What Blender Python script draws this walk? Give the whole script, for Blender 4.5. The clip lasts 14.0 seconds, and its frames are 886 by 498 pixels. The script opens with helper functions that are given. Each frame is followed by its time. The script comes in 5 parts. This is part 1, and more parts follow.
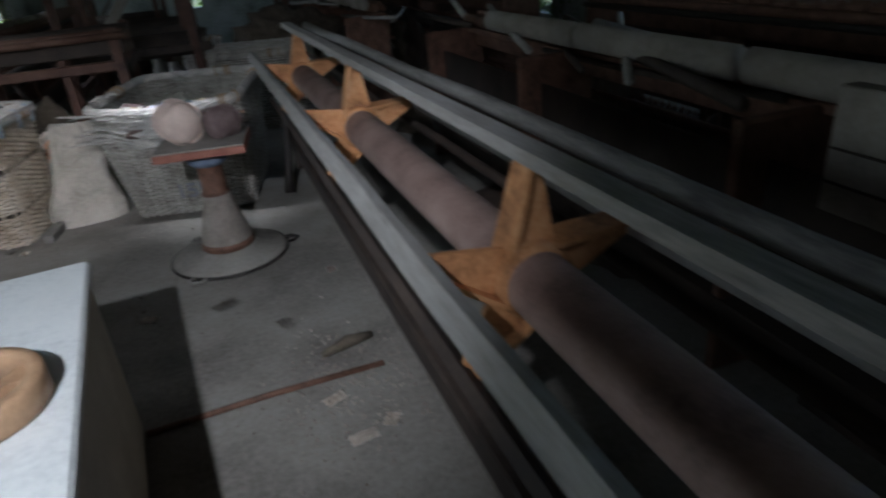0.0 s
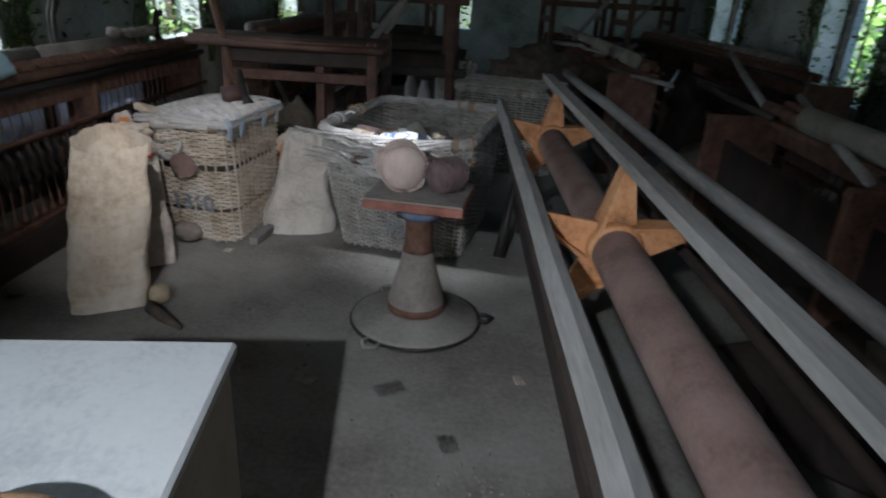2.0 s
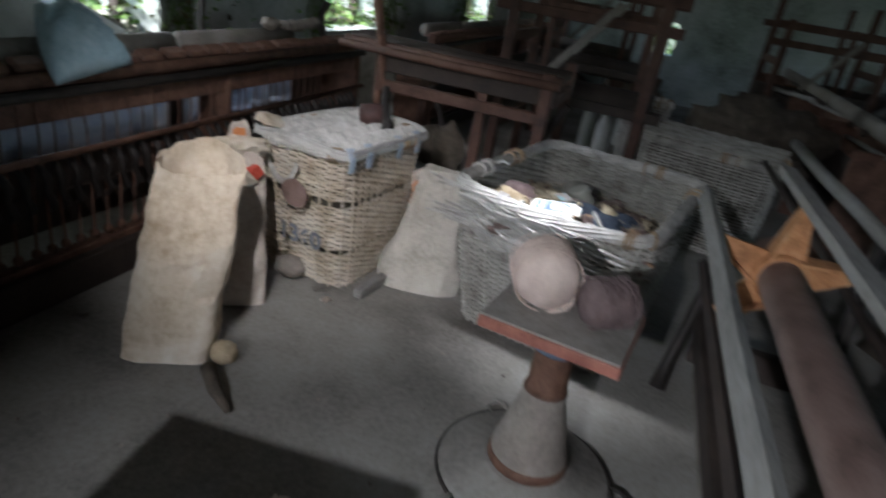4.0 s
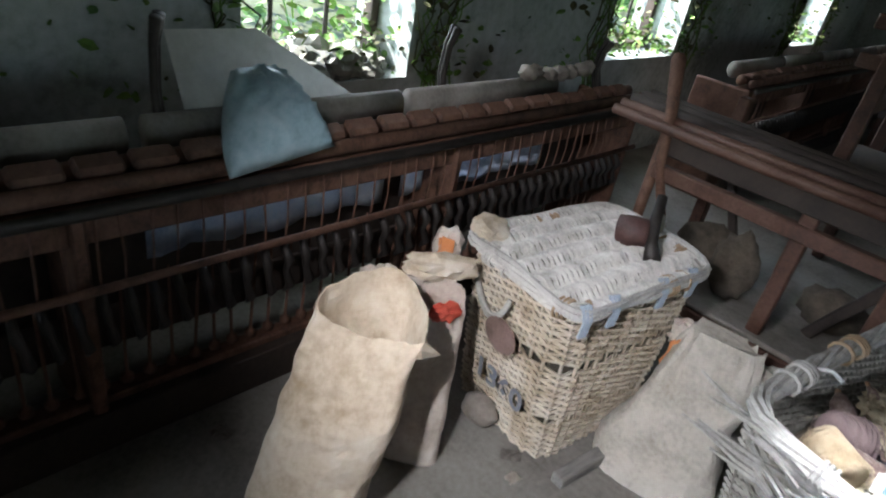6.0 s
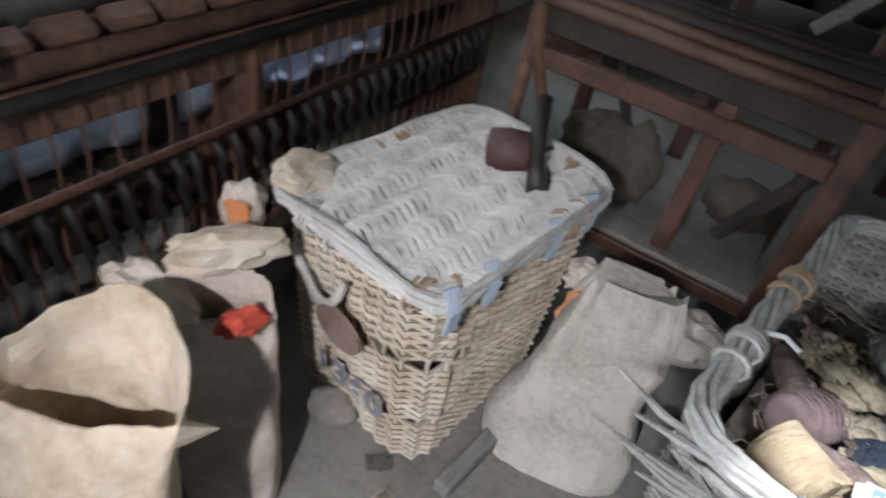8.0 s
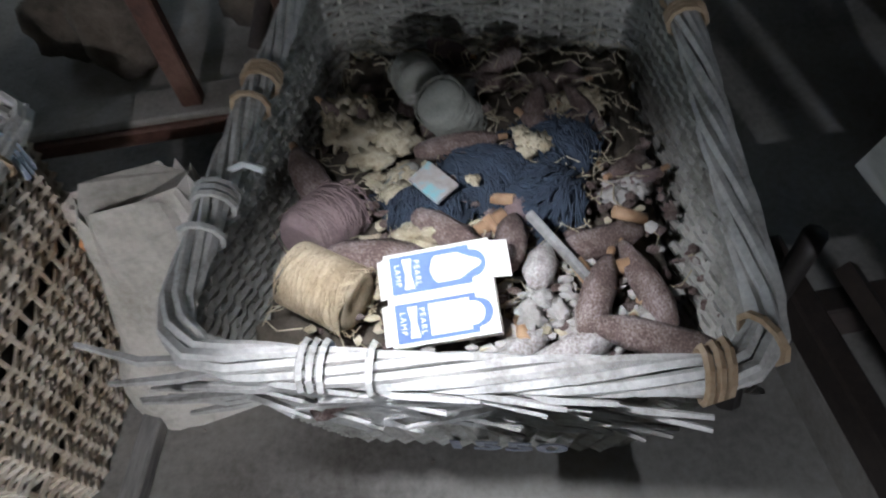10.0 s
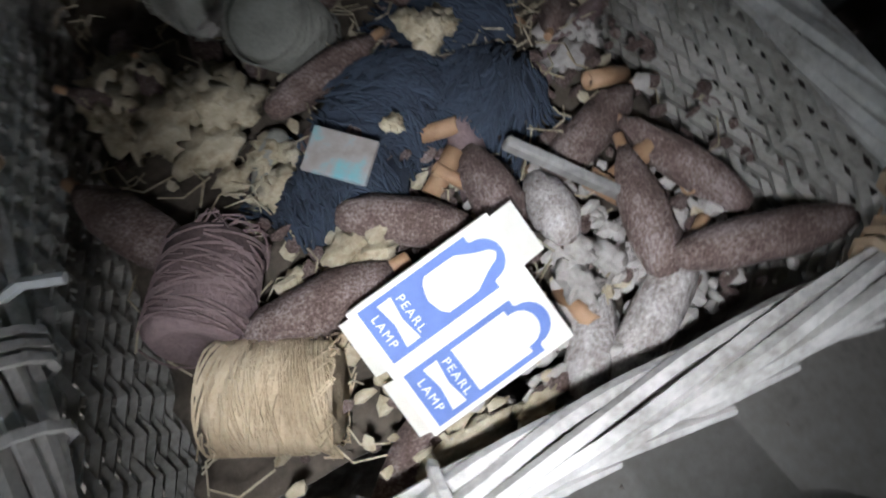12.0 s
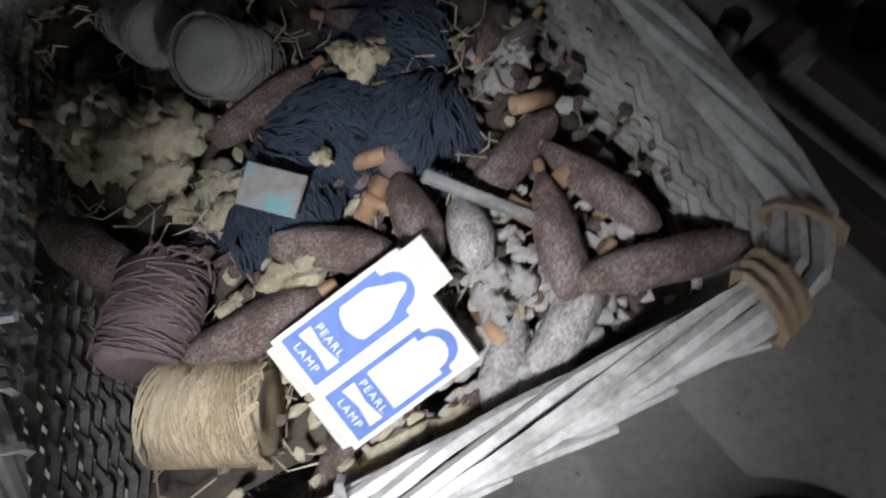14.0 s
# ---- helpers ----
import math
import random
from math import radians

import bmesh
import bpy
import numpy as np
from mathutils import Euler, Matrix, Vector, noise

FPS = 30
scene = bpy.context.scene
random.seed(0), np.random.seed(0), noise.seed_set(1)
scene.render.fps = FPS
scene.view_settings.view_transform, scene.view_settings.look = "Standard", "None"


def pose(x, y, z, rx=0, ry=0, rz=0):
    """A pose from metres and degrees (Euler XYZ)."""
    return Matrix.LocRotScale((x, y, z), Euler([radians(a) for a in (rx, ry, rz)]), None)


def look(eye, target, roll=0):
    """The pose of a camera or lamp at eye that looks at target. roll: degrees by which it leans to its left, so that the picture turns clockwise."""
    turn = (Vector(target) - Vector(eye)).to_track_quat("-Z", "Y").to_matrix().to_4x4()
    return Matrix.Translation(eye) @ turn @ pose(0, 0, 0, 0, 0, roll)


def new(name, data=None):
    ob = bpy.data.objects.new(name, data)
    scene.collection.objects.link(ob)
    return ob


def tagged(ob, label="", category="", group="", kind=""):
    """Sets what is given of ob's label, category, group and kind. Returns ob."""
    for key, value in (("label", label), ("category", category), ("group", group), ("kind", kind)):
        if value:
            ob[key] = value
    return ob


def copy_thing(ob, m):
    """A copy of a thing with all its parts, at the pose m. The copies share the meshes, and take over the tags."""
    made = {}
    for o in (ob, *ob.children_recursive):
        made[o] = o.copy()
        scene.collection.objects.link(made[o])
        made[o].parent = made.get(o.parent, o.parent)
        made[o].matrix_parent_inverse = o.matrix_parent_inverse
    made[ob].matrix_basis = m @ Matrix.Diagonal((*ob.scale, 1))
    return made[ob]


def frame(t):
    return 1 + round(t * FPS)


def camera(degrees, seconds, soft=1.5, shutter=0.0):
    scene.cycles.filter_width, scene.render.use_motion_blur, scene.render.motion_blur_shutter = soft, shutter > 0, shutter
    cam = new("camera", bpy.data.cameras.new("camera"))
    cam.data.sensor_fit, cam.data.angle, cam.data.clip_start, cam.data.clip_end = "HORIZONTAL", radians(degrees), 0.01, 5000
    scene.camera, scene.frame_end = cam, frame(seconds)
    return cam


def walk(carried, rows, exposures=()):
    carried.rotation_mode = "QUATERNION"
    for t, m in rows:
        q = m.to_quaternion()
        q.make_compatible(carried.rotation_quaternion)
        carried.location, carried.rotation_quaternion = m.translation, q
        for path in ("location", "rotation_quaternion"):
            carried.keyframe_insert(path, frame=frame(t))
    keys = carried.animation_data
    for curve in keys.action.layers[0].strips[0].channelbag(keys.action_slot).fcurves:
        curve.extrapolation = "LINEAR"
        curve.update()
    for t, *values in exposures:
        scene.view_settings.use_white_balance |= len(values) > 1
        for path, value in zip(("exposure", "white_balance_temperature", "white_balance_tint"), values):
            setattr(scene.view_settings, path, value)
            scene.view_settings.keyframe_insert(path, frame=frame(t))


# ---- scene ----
cam = camera(71.0, 14.0, 2.0, 0.5)
PATH = [
    (0, (-0.207, 0.653, 1.338), (0.324, 2.375, 0.47), -5.2),
    (0.5, (-0.294, 0.792, 1.37), (0.027, 2.586, 0.547), -2.9),
    (1, (-0.349, 0.94, 1.419), (-0.061, 2.745, 0.608), -0.6),
    (1.5, (-0.296, 1.107, 1.409), (-0.088, 2.937, 0.627), 2.3),
    (2, (-0.195, 1.303, 1.389), (-0.259, 3.149, 0.62), 3.4),
    (2.5, (-0.174, 1.465, 1.407), (-0.334, 3.306, 0.644), 2.5),
    (3, (-0.251, 1.722, 1.454), (-0.433, 3.567, 0.704), 5.4),
    (3.5, (-0.293, 1.87, 1.454), (-0.517, 3.688, 0.65), 8.0),
    (4, (-0.3, 2.141, 1.46), (-0.821, 3.893, 0.648), 9.7),
    (4.2, (-0.304, 2.233, 1.484), (-0.979, 3.933, 0.675), 9.6),
    (6.3, (-0.851, 3.154, 1.676), (-1.997, 4.456, 0.68), 10.4),
    (6.5, (-0.854, 3.256, 1.667), (-2.011, 4.548, 0.672), 9.8),
    (7, (-0.956, 3.422, 1.6), (-2.029, 4.736, 0.541), 8.9),
    (7.5, (-1.117, 3.549, 1.552), (-1.998, 4.879, 0.344), 11.1),
    (8, (-1.113, 3.63, 1.527), (-1.781, 5.037, 0.272), 12.7),
    (8.5, (-0.941, 3.78, 1.509), (-1.398, 5.307, 0.302), 8.3),
    (9, (-0.814, 3.864, 1.503), (-1.015, 5.377, 0.211), 2.4),
    (9.2, (-0.749, 3.877, 1.508), (-0.843, 5.351, 0.159), -0.2),
    (11.3, (-0.515, 4.275, 1.266), (-0.607, 5.19, -0.51), -21.4),
    (11.5, (-0.519, 4.281, 1.273), (-0.549, 5.24, -0.482), -21.7),
    (12, (-0.66, 4.415, 1.225), (-0.333, 5.061, -0.639), -11.4),
    (12.5, (-0.694, 4.464, 1.198), (-0.26, 4.933, -0.697), -0.0),
    (13, (-0.684, 4.449, 1.203), (-0.26, 4.907, -0.698), -1.2),
    (13.5, (-0.651, 4.414, 1.237), (-0.292, 4.901, -0.669), -7.4),
    (14, (-0.541, 4.38, 1.286), (-0.328, 4.989, -0.607), -19.4),
]
EXPOSURES = [(0.0, 1.9, 5900, 10), (2.0, 1.95, 5900, 10), (4.2, 2.45, 6000, 11), (6.3, 2.85, 6000, 11), (8.5, 2.85, 5900, 11), (9.2, 2.6, 5800, 11), (11.3, 1.75, 6000, 11), (14.0, 1.7, 6000, 11)]
walk(cam, [(t, look(eye, target, roll)) for t, eye, target, roll in PATH], EXPOSURES)

# ---- light ----
world = bpy.data.worlds.new("world")
scene.world = world
world.use_nodes = True
sky = world.node_tree.nodes.new("ShaderNodeTexSky")
sky.sky_type, sky.sun_disc = "NISHITA", False
sky.sun_elevation, sky.sun_rotation = radians(48), radians(250)
world.node_tree.links.new(sky.outputs[0], world.node_tree.nodes["Background"].inputs[0])
world.node_tree.nodes["Background"].inputs[1].default_value = 0.15


def lamp(name, kind, at, to, energy, **more):
    data = bpy.data.lights.new(name, kind)
    data.energy = energy
    data.color = more.get("color", (1, 1, 1))
    if kind == "SPOT":
        data.spot_size, data.spot_blend, data.shadow_soft_size = radians(more["cone"]), more.get("blend", 0.6), more.get("soft", 0.03)
    if kind == "SUN":
        data.angle = radians(0.6)
    if kind == "AREA":
        data.shape, data.size, data.size_y = "RECTANGLE", more["wide"], more["high"]
    ob = new(name, data)
    ob.matrix_world = look(at, to)
    return ob


lamp("sun", "SUN", (-6, 2, 8), (0, 6, 0), 3.5, color=(1, 0.95, 0.86))
# the visitor's pocket torches, resting where they are held longest
lamp("torch", "SPOT", (-0.80, 0.15, 2.0), (-0.38, 3.1, 0.3), 66, cone=56, blend=1.0, color=(0.95, 0.97, 1.0))
lamp("torch", "SPOT", (-1.2, 2.85, 1.85), (-1.72, 4.6, 0.55), 20, cone=60, blend=1.0, color=(1.0, 0.97, 0.95))
lamp("torch", "SPOT", (-0.76, 4.3, 1.3), (-0.56, 4.53, 0.55), 11, cone=64, blend=1.0, color=(0.97, 0.98, 1.0))
# daylight coming in at the window openings
for y in (-1.5, 1.7, 4.74, 7.6, 11.4):
    lamp("window_light", "AREA", (-3.5, y, 1.4), (0, y, 1.0), 2.6, wide=0.9, high=1.3, color=(0.93, 1.0, 0.92))
for y in (-1.35, 1.85, 4.85, 8.3, 11.75):
    lamp("window_light", "AREA", (3.95, y, 1.4), (0, y, 1.0), 0.7, wide=0.9, high=1.3, color=(0.93, 1.0, 0.92))


# ---- materials ----
def mat(name, stops, scale=6.0, rough=0.75, bump=0.2, fine=60.0, metal=0.0, wave=None, mix=0.5, rnd=0.0, stretch=(1, 1, 1)):
    """Two scales of noise over a colour ramp, with relief; rnd varies the brightness from piece to piece."""
    m = bpy.data.materials.new(name)
    m.use_nodes = True
    n, l = m.node_tree.nodes, m.node_tree.links
    shade = n["Principled BSDF"]
    co = n.new("ShaderNodeTexCoord")
    mp = n.new("ShaderNodeMapping")
    mp.inputs["Scale"].default_value = stretch
    l.new(co.outputs["Object"], mp.inputs[0])
    big, small = n.new("ShaderNodeTexNoise"), n.new("ShaderNodeTexNoise")
    for tex, s, d in ((big, scale, 6), (small, fine, 4)):
        tex.inputs["Scale"].default_value, tex.inputs["Detail"].default_value, tex.inputs["Roughness"].default_value = s, d, 0.62
        l.new(mp.outputs[0], tex.inputs["Vector"])
    add = n.new("ShaderNodeMix")
    add.inputs[0].default_value = mix * 0.6
    l.new(big.outputs[0], add.inputs[2]), l.new(small.outputs[0], add.inputs[3])
    ramp = n.new("ShaderNodeValToRGB")
    while len(ramp.color_ramp.elements) < len(stops):
        ramp.color_ramp.elements.new(0.5)
    for i, c in enumerate(stops):
        ramp.color_ramp.elements[i].position = 0.34 + 0.32 * i / max(1, len(stops) - 1)
        ramp.color_ramp.elements[i].color = (*c, 1)
    l.new(add.outputs[0], ramp.inputs[0])
    out = ramp.outputs[0]
    if rnd:
        info, isl = n.new("ShaderNodeObjectInfo"), n.new("ShaderNodeNewGeometry")
        total = n.new("ShaderNodeMath")
        l.new(info.outputs["Random"], total.inputs[0]), l.new(isl.outputs["Random Per Island"], total.inputs[1])
        rng = n.new("ShaderNodeMapRange")
        rng.inputs[2].default_value, rng.inputs[3].default_value, rng.inputs[4].default_value = 2.0, 1 - rnd, 1 + rnd
        l.new(total.outputs[0], rng.inputs[0])
        hsv = n.new("ShaderNodeHueSaturation")
        l.new(rng.outputs[0], hsv.inputs["Value"]), l.new(out, hsv.inputs["Color"])
        out = hsv.outputs[0]
    l.new(out, shade.inputs["Base Color"])
    shade.inputs["Roughness"].default_value, shade.inputs["Metallic"].default_value = rough, metal
    height = add.outputs[0]
    if wave:
        wv = n.new("ShaderNodeTexWave")
        wv.inputs["Scale"].default_value, wv.inputs["Distortion"].default_value = wave, 2.0
        l.new(mp.outputs[0], wv.inputs["Vector"])
        height = wv.outputs[0]
    bp = n.new("ShaderNodeBump")
    bp.inputs["Strength"].default_value, bp.inputs["Distance"].default_value = bump, 0.01
    l.new(height, bp.inputs["Height"]), l.new(bp.outputs[0], shade.inputs["Normal"])
    return m


CONCRETE = mat("concrete", [(0.12, 0.105, 0.09), (0.24, 0.22, 0.195), (0.33, 0.31, 0.28)], 1.6, 0.85, 0.35, 45)
PLASTER = mat("limewash", [(0.16, 0.19, 0.16), (0.40, 0.44, 0.43), (0.55, 0.60, 0.60)], 1.3, 0.9, 0.4, 22)
PLANKS = mat("old_boards", [(0.02, 0.017, 0.013), (0.06, 0.05, 0.04)], 3, 0.85, 0.4, 40)
BEAM = mat("beam_wood", [(0.06, 0.065, 0.04), (0.15, 0.15, 0.10)], 4, 0.8, 0.4, 40)
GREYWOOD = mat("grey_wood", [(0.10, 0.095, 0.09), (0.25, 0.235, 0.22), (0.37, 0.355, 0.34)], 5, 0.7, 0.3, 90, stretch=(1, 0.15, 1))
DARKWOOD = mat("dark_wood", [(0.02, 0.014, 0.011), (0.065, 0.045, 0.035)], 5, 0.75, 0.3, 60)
BROWNWOOD = mat("red_brown_wood", [(0.04, 0.018, 0.012), (0.10, 0.046, 0.03), (0.16, 0.09, 0.062)], 6, 0.65, 0.3, 70)
DUSTYWOOD = mat("dusty_wood", [(0.16, 0.14, 0.12), (0.33, 0.30, 0.27)], 6, 0.85, 0.25, 70)
RUSTPIPE = mat("brown_tube", [(0.13, 0.085, 0.07), (0.25, 0.165, 0.14), (0.33, 0.23, 0.2)], 7, 0.65, 0.15, 120)
ORANGE = mat("orange_rust", [(0.17, 0.07, 0.03), (0.46, 0.21, 0.085), (0.58, 0.33, 0.17)], 12, 0.7, 0.25, 90)
RUST = mat("rust", [(0.05, 0.028, 0.02), (0.15, 0.075, 0.05), (0.22, 0.12, 0.08)], 14, 0.7, 0.3, 90, metal=0.2)
IRON = mat("dark_iron", [(0.02, 0.017, 0.015), (0.06, 0.05, 0.045)], 12, 0.55, 0.2, 90, metal=0.4)
MAROON = mat("maroon_paint", [(0.045, 0.024, 0.022), (0.12, 0.06, 0.052)], 10, 0.6, 0.2, 80)
REDPAINT = mat("red_paint", [(0.2, 0.07, 0.05), (0.42, 0.17, 0.12)], 14, 0.6, 0.3, 80)
BLUEPAINT = mat("blue_paint", [(0.1, 0.13, 0.2), (0.22, 0.27, 0.36)], 14, 0.6, 0.2, 80)
MARBLE = mat("white_enamel", [(0.52, 0.54, 0.54), (0.72, 0.74, 0.73), (0.78, 0.79, 0.77)], 3, 0.45, 0.06, 60)
CREAM = mat("cream_enamel", [(0.42, 0.37, 0.27), (0.62, 0.57, 0.45)], 4, 0.5, 0.08, 60)
TAN = mat("tan_wood", [(0.25, 0.14, 0.075), (0.46, 0.29, 0.17)], 9, 0.6, 0.2, 90)
PAPER = mat("brown_paper", [(0.36, 0.26, 0.16), (0.60, 0.50, 0.38), (0.72, 0.65, 0.56)], 3.2, 0.85, 0.35, 30)
PALEPAPER = mat("pale_paper", [(0.40, 0.31, 0.25), (0.60, 0.52, 0.45), (0.68, 0.62, 0.55)], 4, 0.85, 0.35, 40)
DUSTPAPER = mat("dusty_sackcloth", [(0.30, 0.27, 0.22), (0.50, 0.46, 0.40), (0.60, 0.56, 0.50)], 4, 0.9, 0.35, 60)
ORANGEPRINT = mat("orange_print", [(0.62, 0.2, 0.06), (0.72, 0.33, 0.14)], 12, 0.8, 0.1, 60)
REDPRINT = mat("red_print", [(0.45, 0.05, 0.03), (0.6, 0.1, 0.06)], 12, 0.8, 0.1, 60)
BLUEBAG = mat("blue_plastic", [(0.20, 0.30, 0.34), (0.33, 0.46, 0.52), (0.46, 0.56, 0.6)], 4, 0.5, 0.3, 40)
WHITEBOARD = mat("white_board", [(0.5, 0.5, 0.48), (0.72, 0.72, 0.7)], 4, 0.7, 0.1, 40)
CLOTH = mat("blue_white_cloth", [(0.28, 0.34, 0.46), (0.52, 0.56, 0.64), (0.62, 0.62, 0.6)], 3, 0.9, 0.3, 60)
WICKER = mat("wicker", [(0.36, 0.27, 0.17), (0.58, 0.49, 0.38), (0.70, 0.64, 0.56)], 10, 0.7, 0.2, 120, rnd=0.22)
GREYWICKER = mat("grey_wicker", [(0.17, 0.155, 0.13), (0.36, 0.34, 0.30), (0.50, 0.47, 0.42)], 10, 0.75, 0.2, 120, rnd=0.28)
RIMWICKER = mat("bleached_wicker", [(0.30, 0.28, 0.25), (0.58, 0.55, 0.51), (0.72, 0.70, 0.66)], 10, 0.7, 0.2, 120, rnd=0.22)
SKEPRIM = mat("grey_bleached_wicker", [(0.20, 0.185, 0.16), (0.40, 0.38, 0.35), (0.56, 0.54, 0.5)], 12, 0.75, 0.3, 120, rnd=0.3)
BLUEWICKER = mat("faded_blue_wicker", [(0.26, 0.31, 0.38), (0.45, 0.5, 0.56)], 10, 0.75, 0.2, 120)
BASKETSHADE = mat("basket_shadow", [(0.05, 0.04, 0.03), (0.10, 0.085, 0.065)], 10, 0.9, 0.2, 100)
BANDWICKER = mat("orange_band", [(0.28, 0.18, 0.10), (0.44, 0.33, 0.22)], 20, 0.8, 0.2, 120)
STENCIL = mat("stencil_ink", [(0.14, 0.15, 0.19), (0.30, 0.30, 0.32)], 30, 0.9, 0.1, 120)
COBBROWN = mat("brown_yarn", [(0.05, 0.03, 0.024), (0.14, 0.095, 0.08), (0.34, 0.28, 0.26)], 30, 0.95, 0.8, 300, mix=0.9, rnd=0.3)
DUSTYCOP = mat("dusty_cop", [(0.15, 0.11, 0.095), (0.40, 0.36, 0.33), (0.62, 0.59, 0.57)], 45, 0.95, 0.9, 200, mix=0.9, rnd=0.2)
COBTAN = mat("tan_twine", [(0.30, 0.23, 0.14), (0.48, 0.38, 0.25), (0.56, 0.47, 0.33)], 12, 0.95, 0.5, 240)
COBPINK = mat("pink_yarn", [(0.55, 0.42, 0.36), (0.78, 0.64, 0.55)], 14, 0.95, 0.5, 220)
COBGREY = mat("grey_yarn", [(0.17, 0.165, 0.14), (0.30, 0.29, 0.25)], 14, 0.95, 0.5, 220)
COBPURPLE = mat("purple_yarn", [(0.11, 0.075, 0.07), (0.24, 0.17, 0.165)], 14, 0.95, 0.5, 220)
BLUEYARN = mat("navy_yarn", [(0.022, 0.03, 0.045), (0.05, 0.066, 0.095)], 20, 0.95, 0.4, 200, rnd=0.3)
WOOL = mat("cream_wool", [(0.26, 0.20, 0.12), (0.46, 0.39, 0.27), (0.58, 0.52, 0.39)], 25, 1.0, 0.6, 160, rnd=0.15)
PALEWOOL = mat("dusty_fluff", [(0.32, 0.29, 0.26), (0.52, 0.48, 0.44)], 25, 1.0, 0.6, 160, rnd=0.2)
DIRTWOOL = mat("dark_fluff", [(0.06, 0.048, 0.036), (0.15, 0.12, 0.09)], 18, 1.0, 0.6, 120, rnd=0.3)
BOXCARD = mat("white_card", [(0.70, 0.66, 0.56), (0.80, 0.78, 0.72)], 8, 0.75, 0.05, 60)
BOXBLUE = mat("blue_print", [(0.10, 0.16, 0.40), (0.15, 0.23, 0.52)], 14, 0.7, 0.05, 60)
TILE = mat("glazed_tile", [(0.20, 0.17, 0.15), (0.28, 0.25, 0.23), (0.12, 0.36, 0.40)], 14, 0.5, 0.1, 60)
SLATE = mat("stone_lump", [(0.17, 0.14, 0.12), (0.33, 0.29, 0.25)], 9, 0.9, 0.5, 60)
LEAF = mat("leaves", [(0.035, 0.09, 0.015), (0.10, 0.20, 0.035), (0.20, 0.30, 0.06)], 3, 0.6, 0.05, 30, rnd=0.5)
DRYIVY = mat("dry_ivy", [(0.035, 0.04, 0.015), (0.12, 0.12, 0.05)], 3, 0.8, 0.05, 30, rnd=0.5)
SOIL = mat("soil", [(0.03, 0.04, 0.015), (0.07, 0.085, 0.03)], 1, 0.95, 0.3, 20)
STONE = mat("rubble_stone", [(0.16, 0.16, 0.13), (0.34, 0.34, 0.31)], 5, 0.9, 0.6, 30)


# ---- mesh helpers ----
def box(bm, x0, x1, y0, y1, z0, z1, m=None):
    v = [Vector((x, y, z)) for z in (z0, z1) for x, y in ((x0, y0), (x1, y0), (x1, y1), (x0, y1))]
    v = [bm.verts.new(m @ p if m else p) for p in v]
    return [bm.faces.new([v[i] for i in f]) for f in ((3, 2, 1, 0), (4, 5, 6, 7), (0, 1, 5, 4), (1, 2, 6, 5), (2, 3, 7, 6), (3, 0, 4, 7))]


def tube(bm, pts, r, n=6, cap=True, close=False):
    """A round rod along points; r is one radius or one for each point."""
    pts = [Vector(p) for p in pts]
    k, rings, side = len(pts), [], None
    for i, p in enumerate(pts):
        a, b = (pts[i - 1], pts[(i + 1) % k]) if close else (pts[max(0, i - 1)], pts[min(k - 1, i + 1)])
        d = (b - a).normalized()
        if side is None:
            side = d.cross(Vector((0.13, 0.31, 0.94))).normalized()
        side = (side - d * side.dot(d)).normalized()
        up, rr = d.cross(side), r[i] if isinstance(r, (list, tuple)) else r
        rings.append([bm.verts.new(p + (side * math.cos(2 * math.pi * j / n) + up * math.sin(2 * math.pi * j / n)) * rr) for j in range(n)])
    for i in range(k if close else k - 1):
        a, b = rings[i], rings[(i + 1) % k]
        for j in range(n):
            bm.faces.new((a[j], a[(j + 1) % n], b[(j + 1) % n], b[j]))
    if cap and not close:
        bm.faces.new(rings[0][::-1]), bm.faces.new(rings[-1])


def lathe(bm, prof, n=24, m=None, wob=0.0):
    """Rings of (radius, height) round the z axis."""
    rings = []
    for r, z in prof:
        ring = []
        for j in range(n):
            a = 2 * math.pi * j / n
            w = 1 + wob * noise.noise((3 * math.cos(a), 3 * math.sin(a), z * 20))
            p = Vector((r * w * math.cos(a), r * w * math.sin(a), z))
            ring.append(bm.verts.new(m @ p if m else p))
        rings.append(ring)
    for a, b in zip(rings, rings[1:]):
        for j in range(n):
            bm.faces.new((a[j], a[(j + 1) % n], b[(j + 1) % n], b[j]))
    bm.faces.new(rings[0][::-1]), bm.faces.new(rings[-1])


def blob(bm, at, size, seed=0, rough=0.35, sub=3, freq=3.0, m=None):
    made = bmesh.ops.create_icosphere(bm, subdivisions=sub, radius=1.0)["verts"]
    for v in made:
        k = 1 + rough * noise.fractal(v.co * freq + Vector((seed * 7.3, seed * 1.7, 0)), 0.8, 2.2, 4)
        p = Vector((v.co.x * size[0] * k, v.co.y * size[1] * k, v.co.z * size[2] * k))
        v.co = (m @ p if m else p) + Vector(at)


def part(name, bm, material, parent=None, label="", smooth=False, bevel=0.0):
    if bevel:
        bmesh.ops.bevel(bm, geom=bm.edges[:], offset=bevel, segments=1, affect="EDGES", clamp_overlap=True)
    bmesh.ops.recalc_face_normals(bm, faces=bm.faces[:])
    data = bpy.data.meshes.new(name)
    bm.to_mesh(data)
    bm.free()
    data.materials.append(material)
    if smooth:
        data.polygons.foreach_set("use_smooth", [True] * len(data.polygons))
    ob = new(name, data)
    ob.parent = parent
    if label:
        ob["label"] = label
    return ob


def thing(name, m, label, category, group="", kind=""):
    ob = new(name)
    ob.empty_display_size = 0.1
    ob.matrix_basis = m
    return tagged(ob, label, category, group, kind)


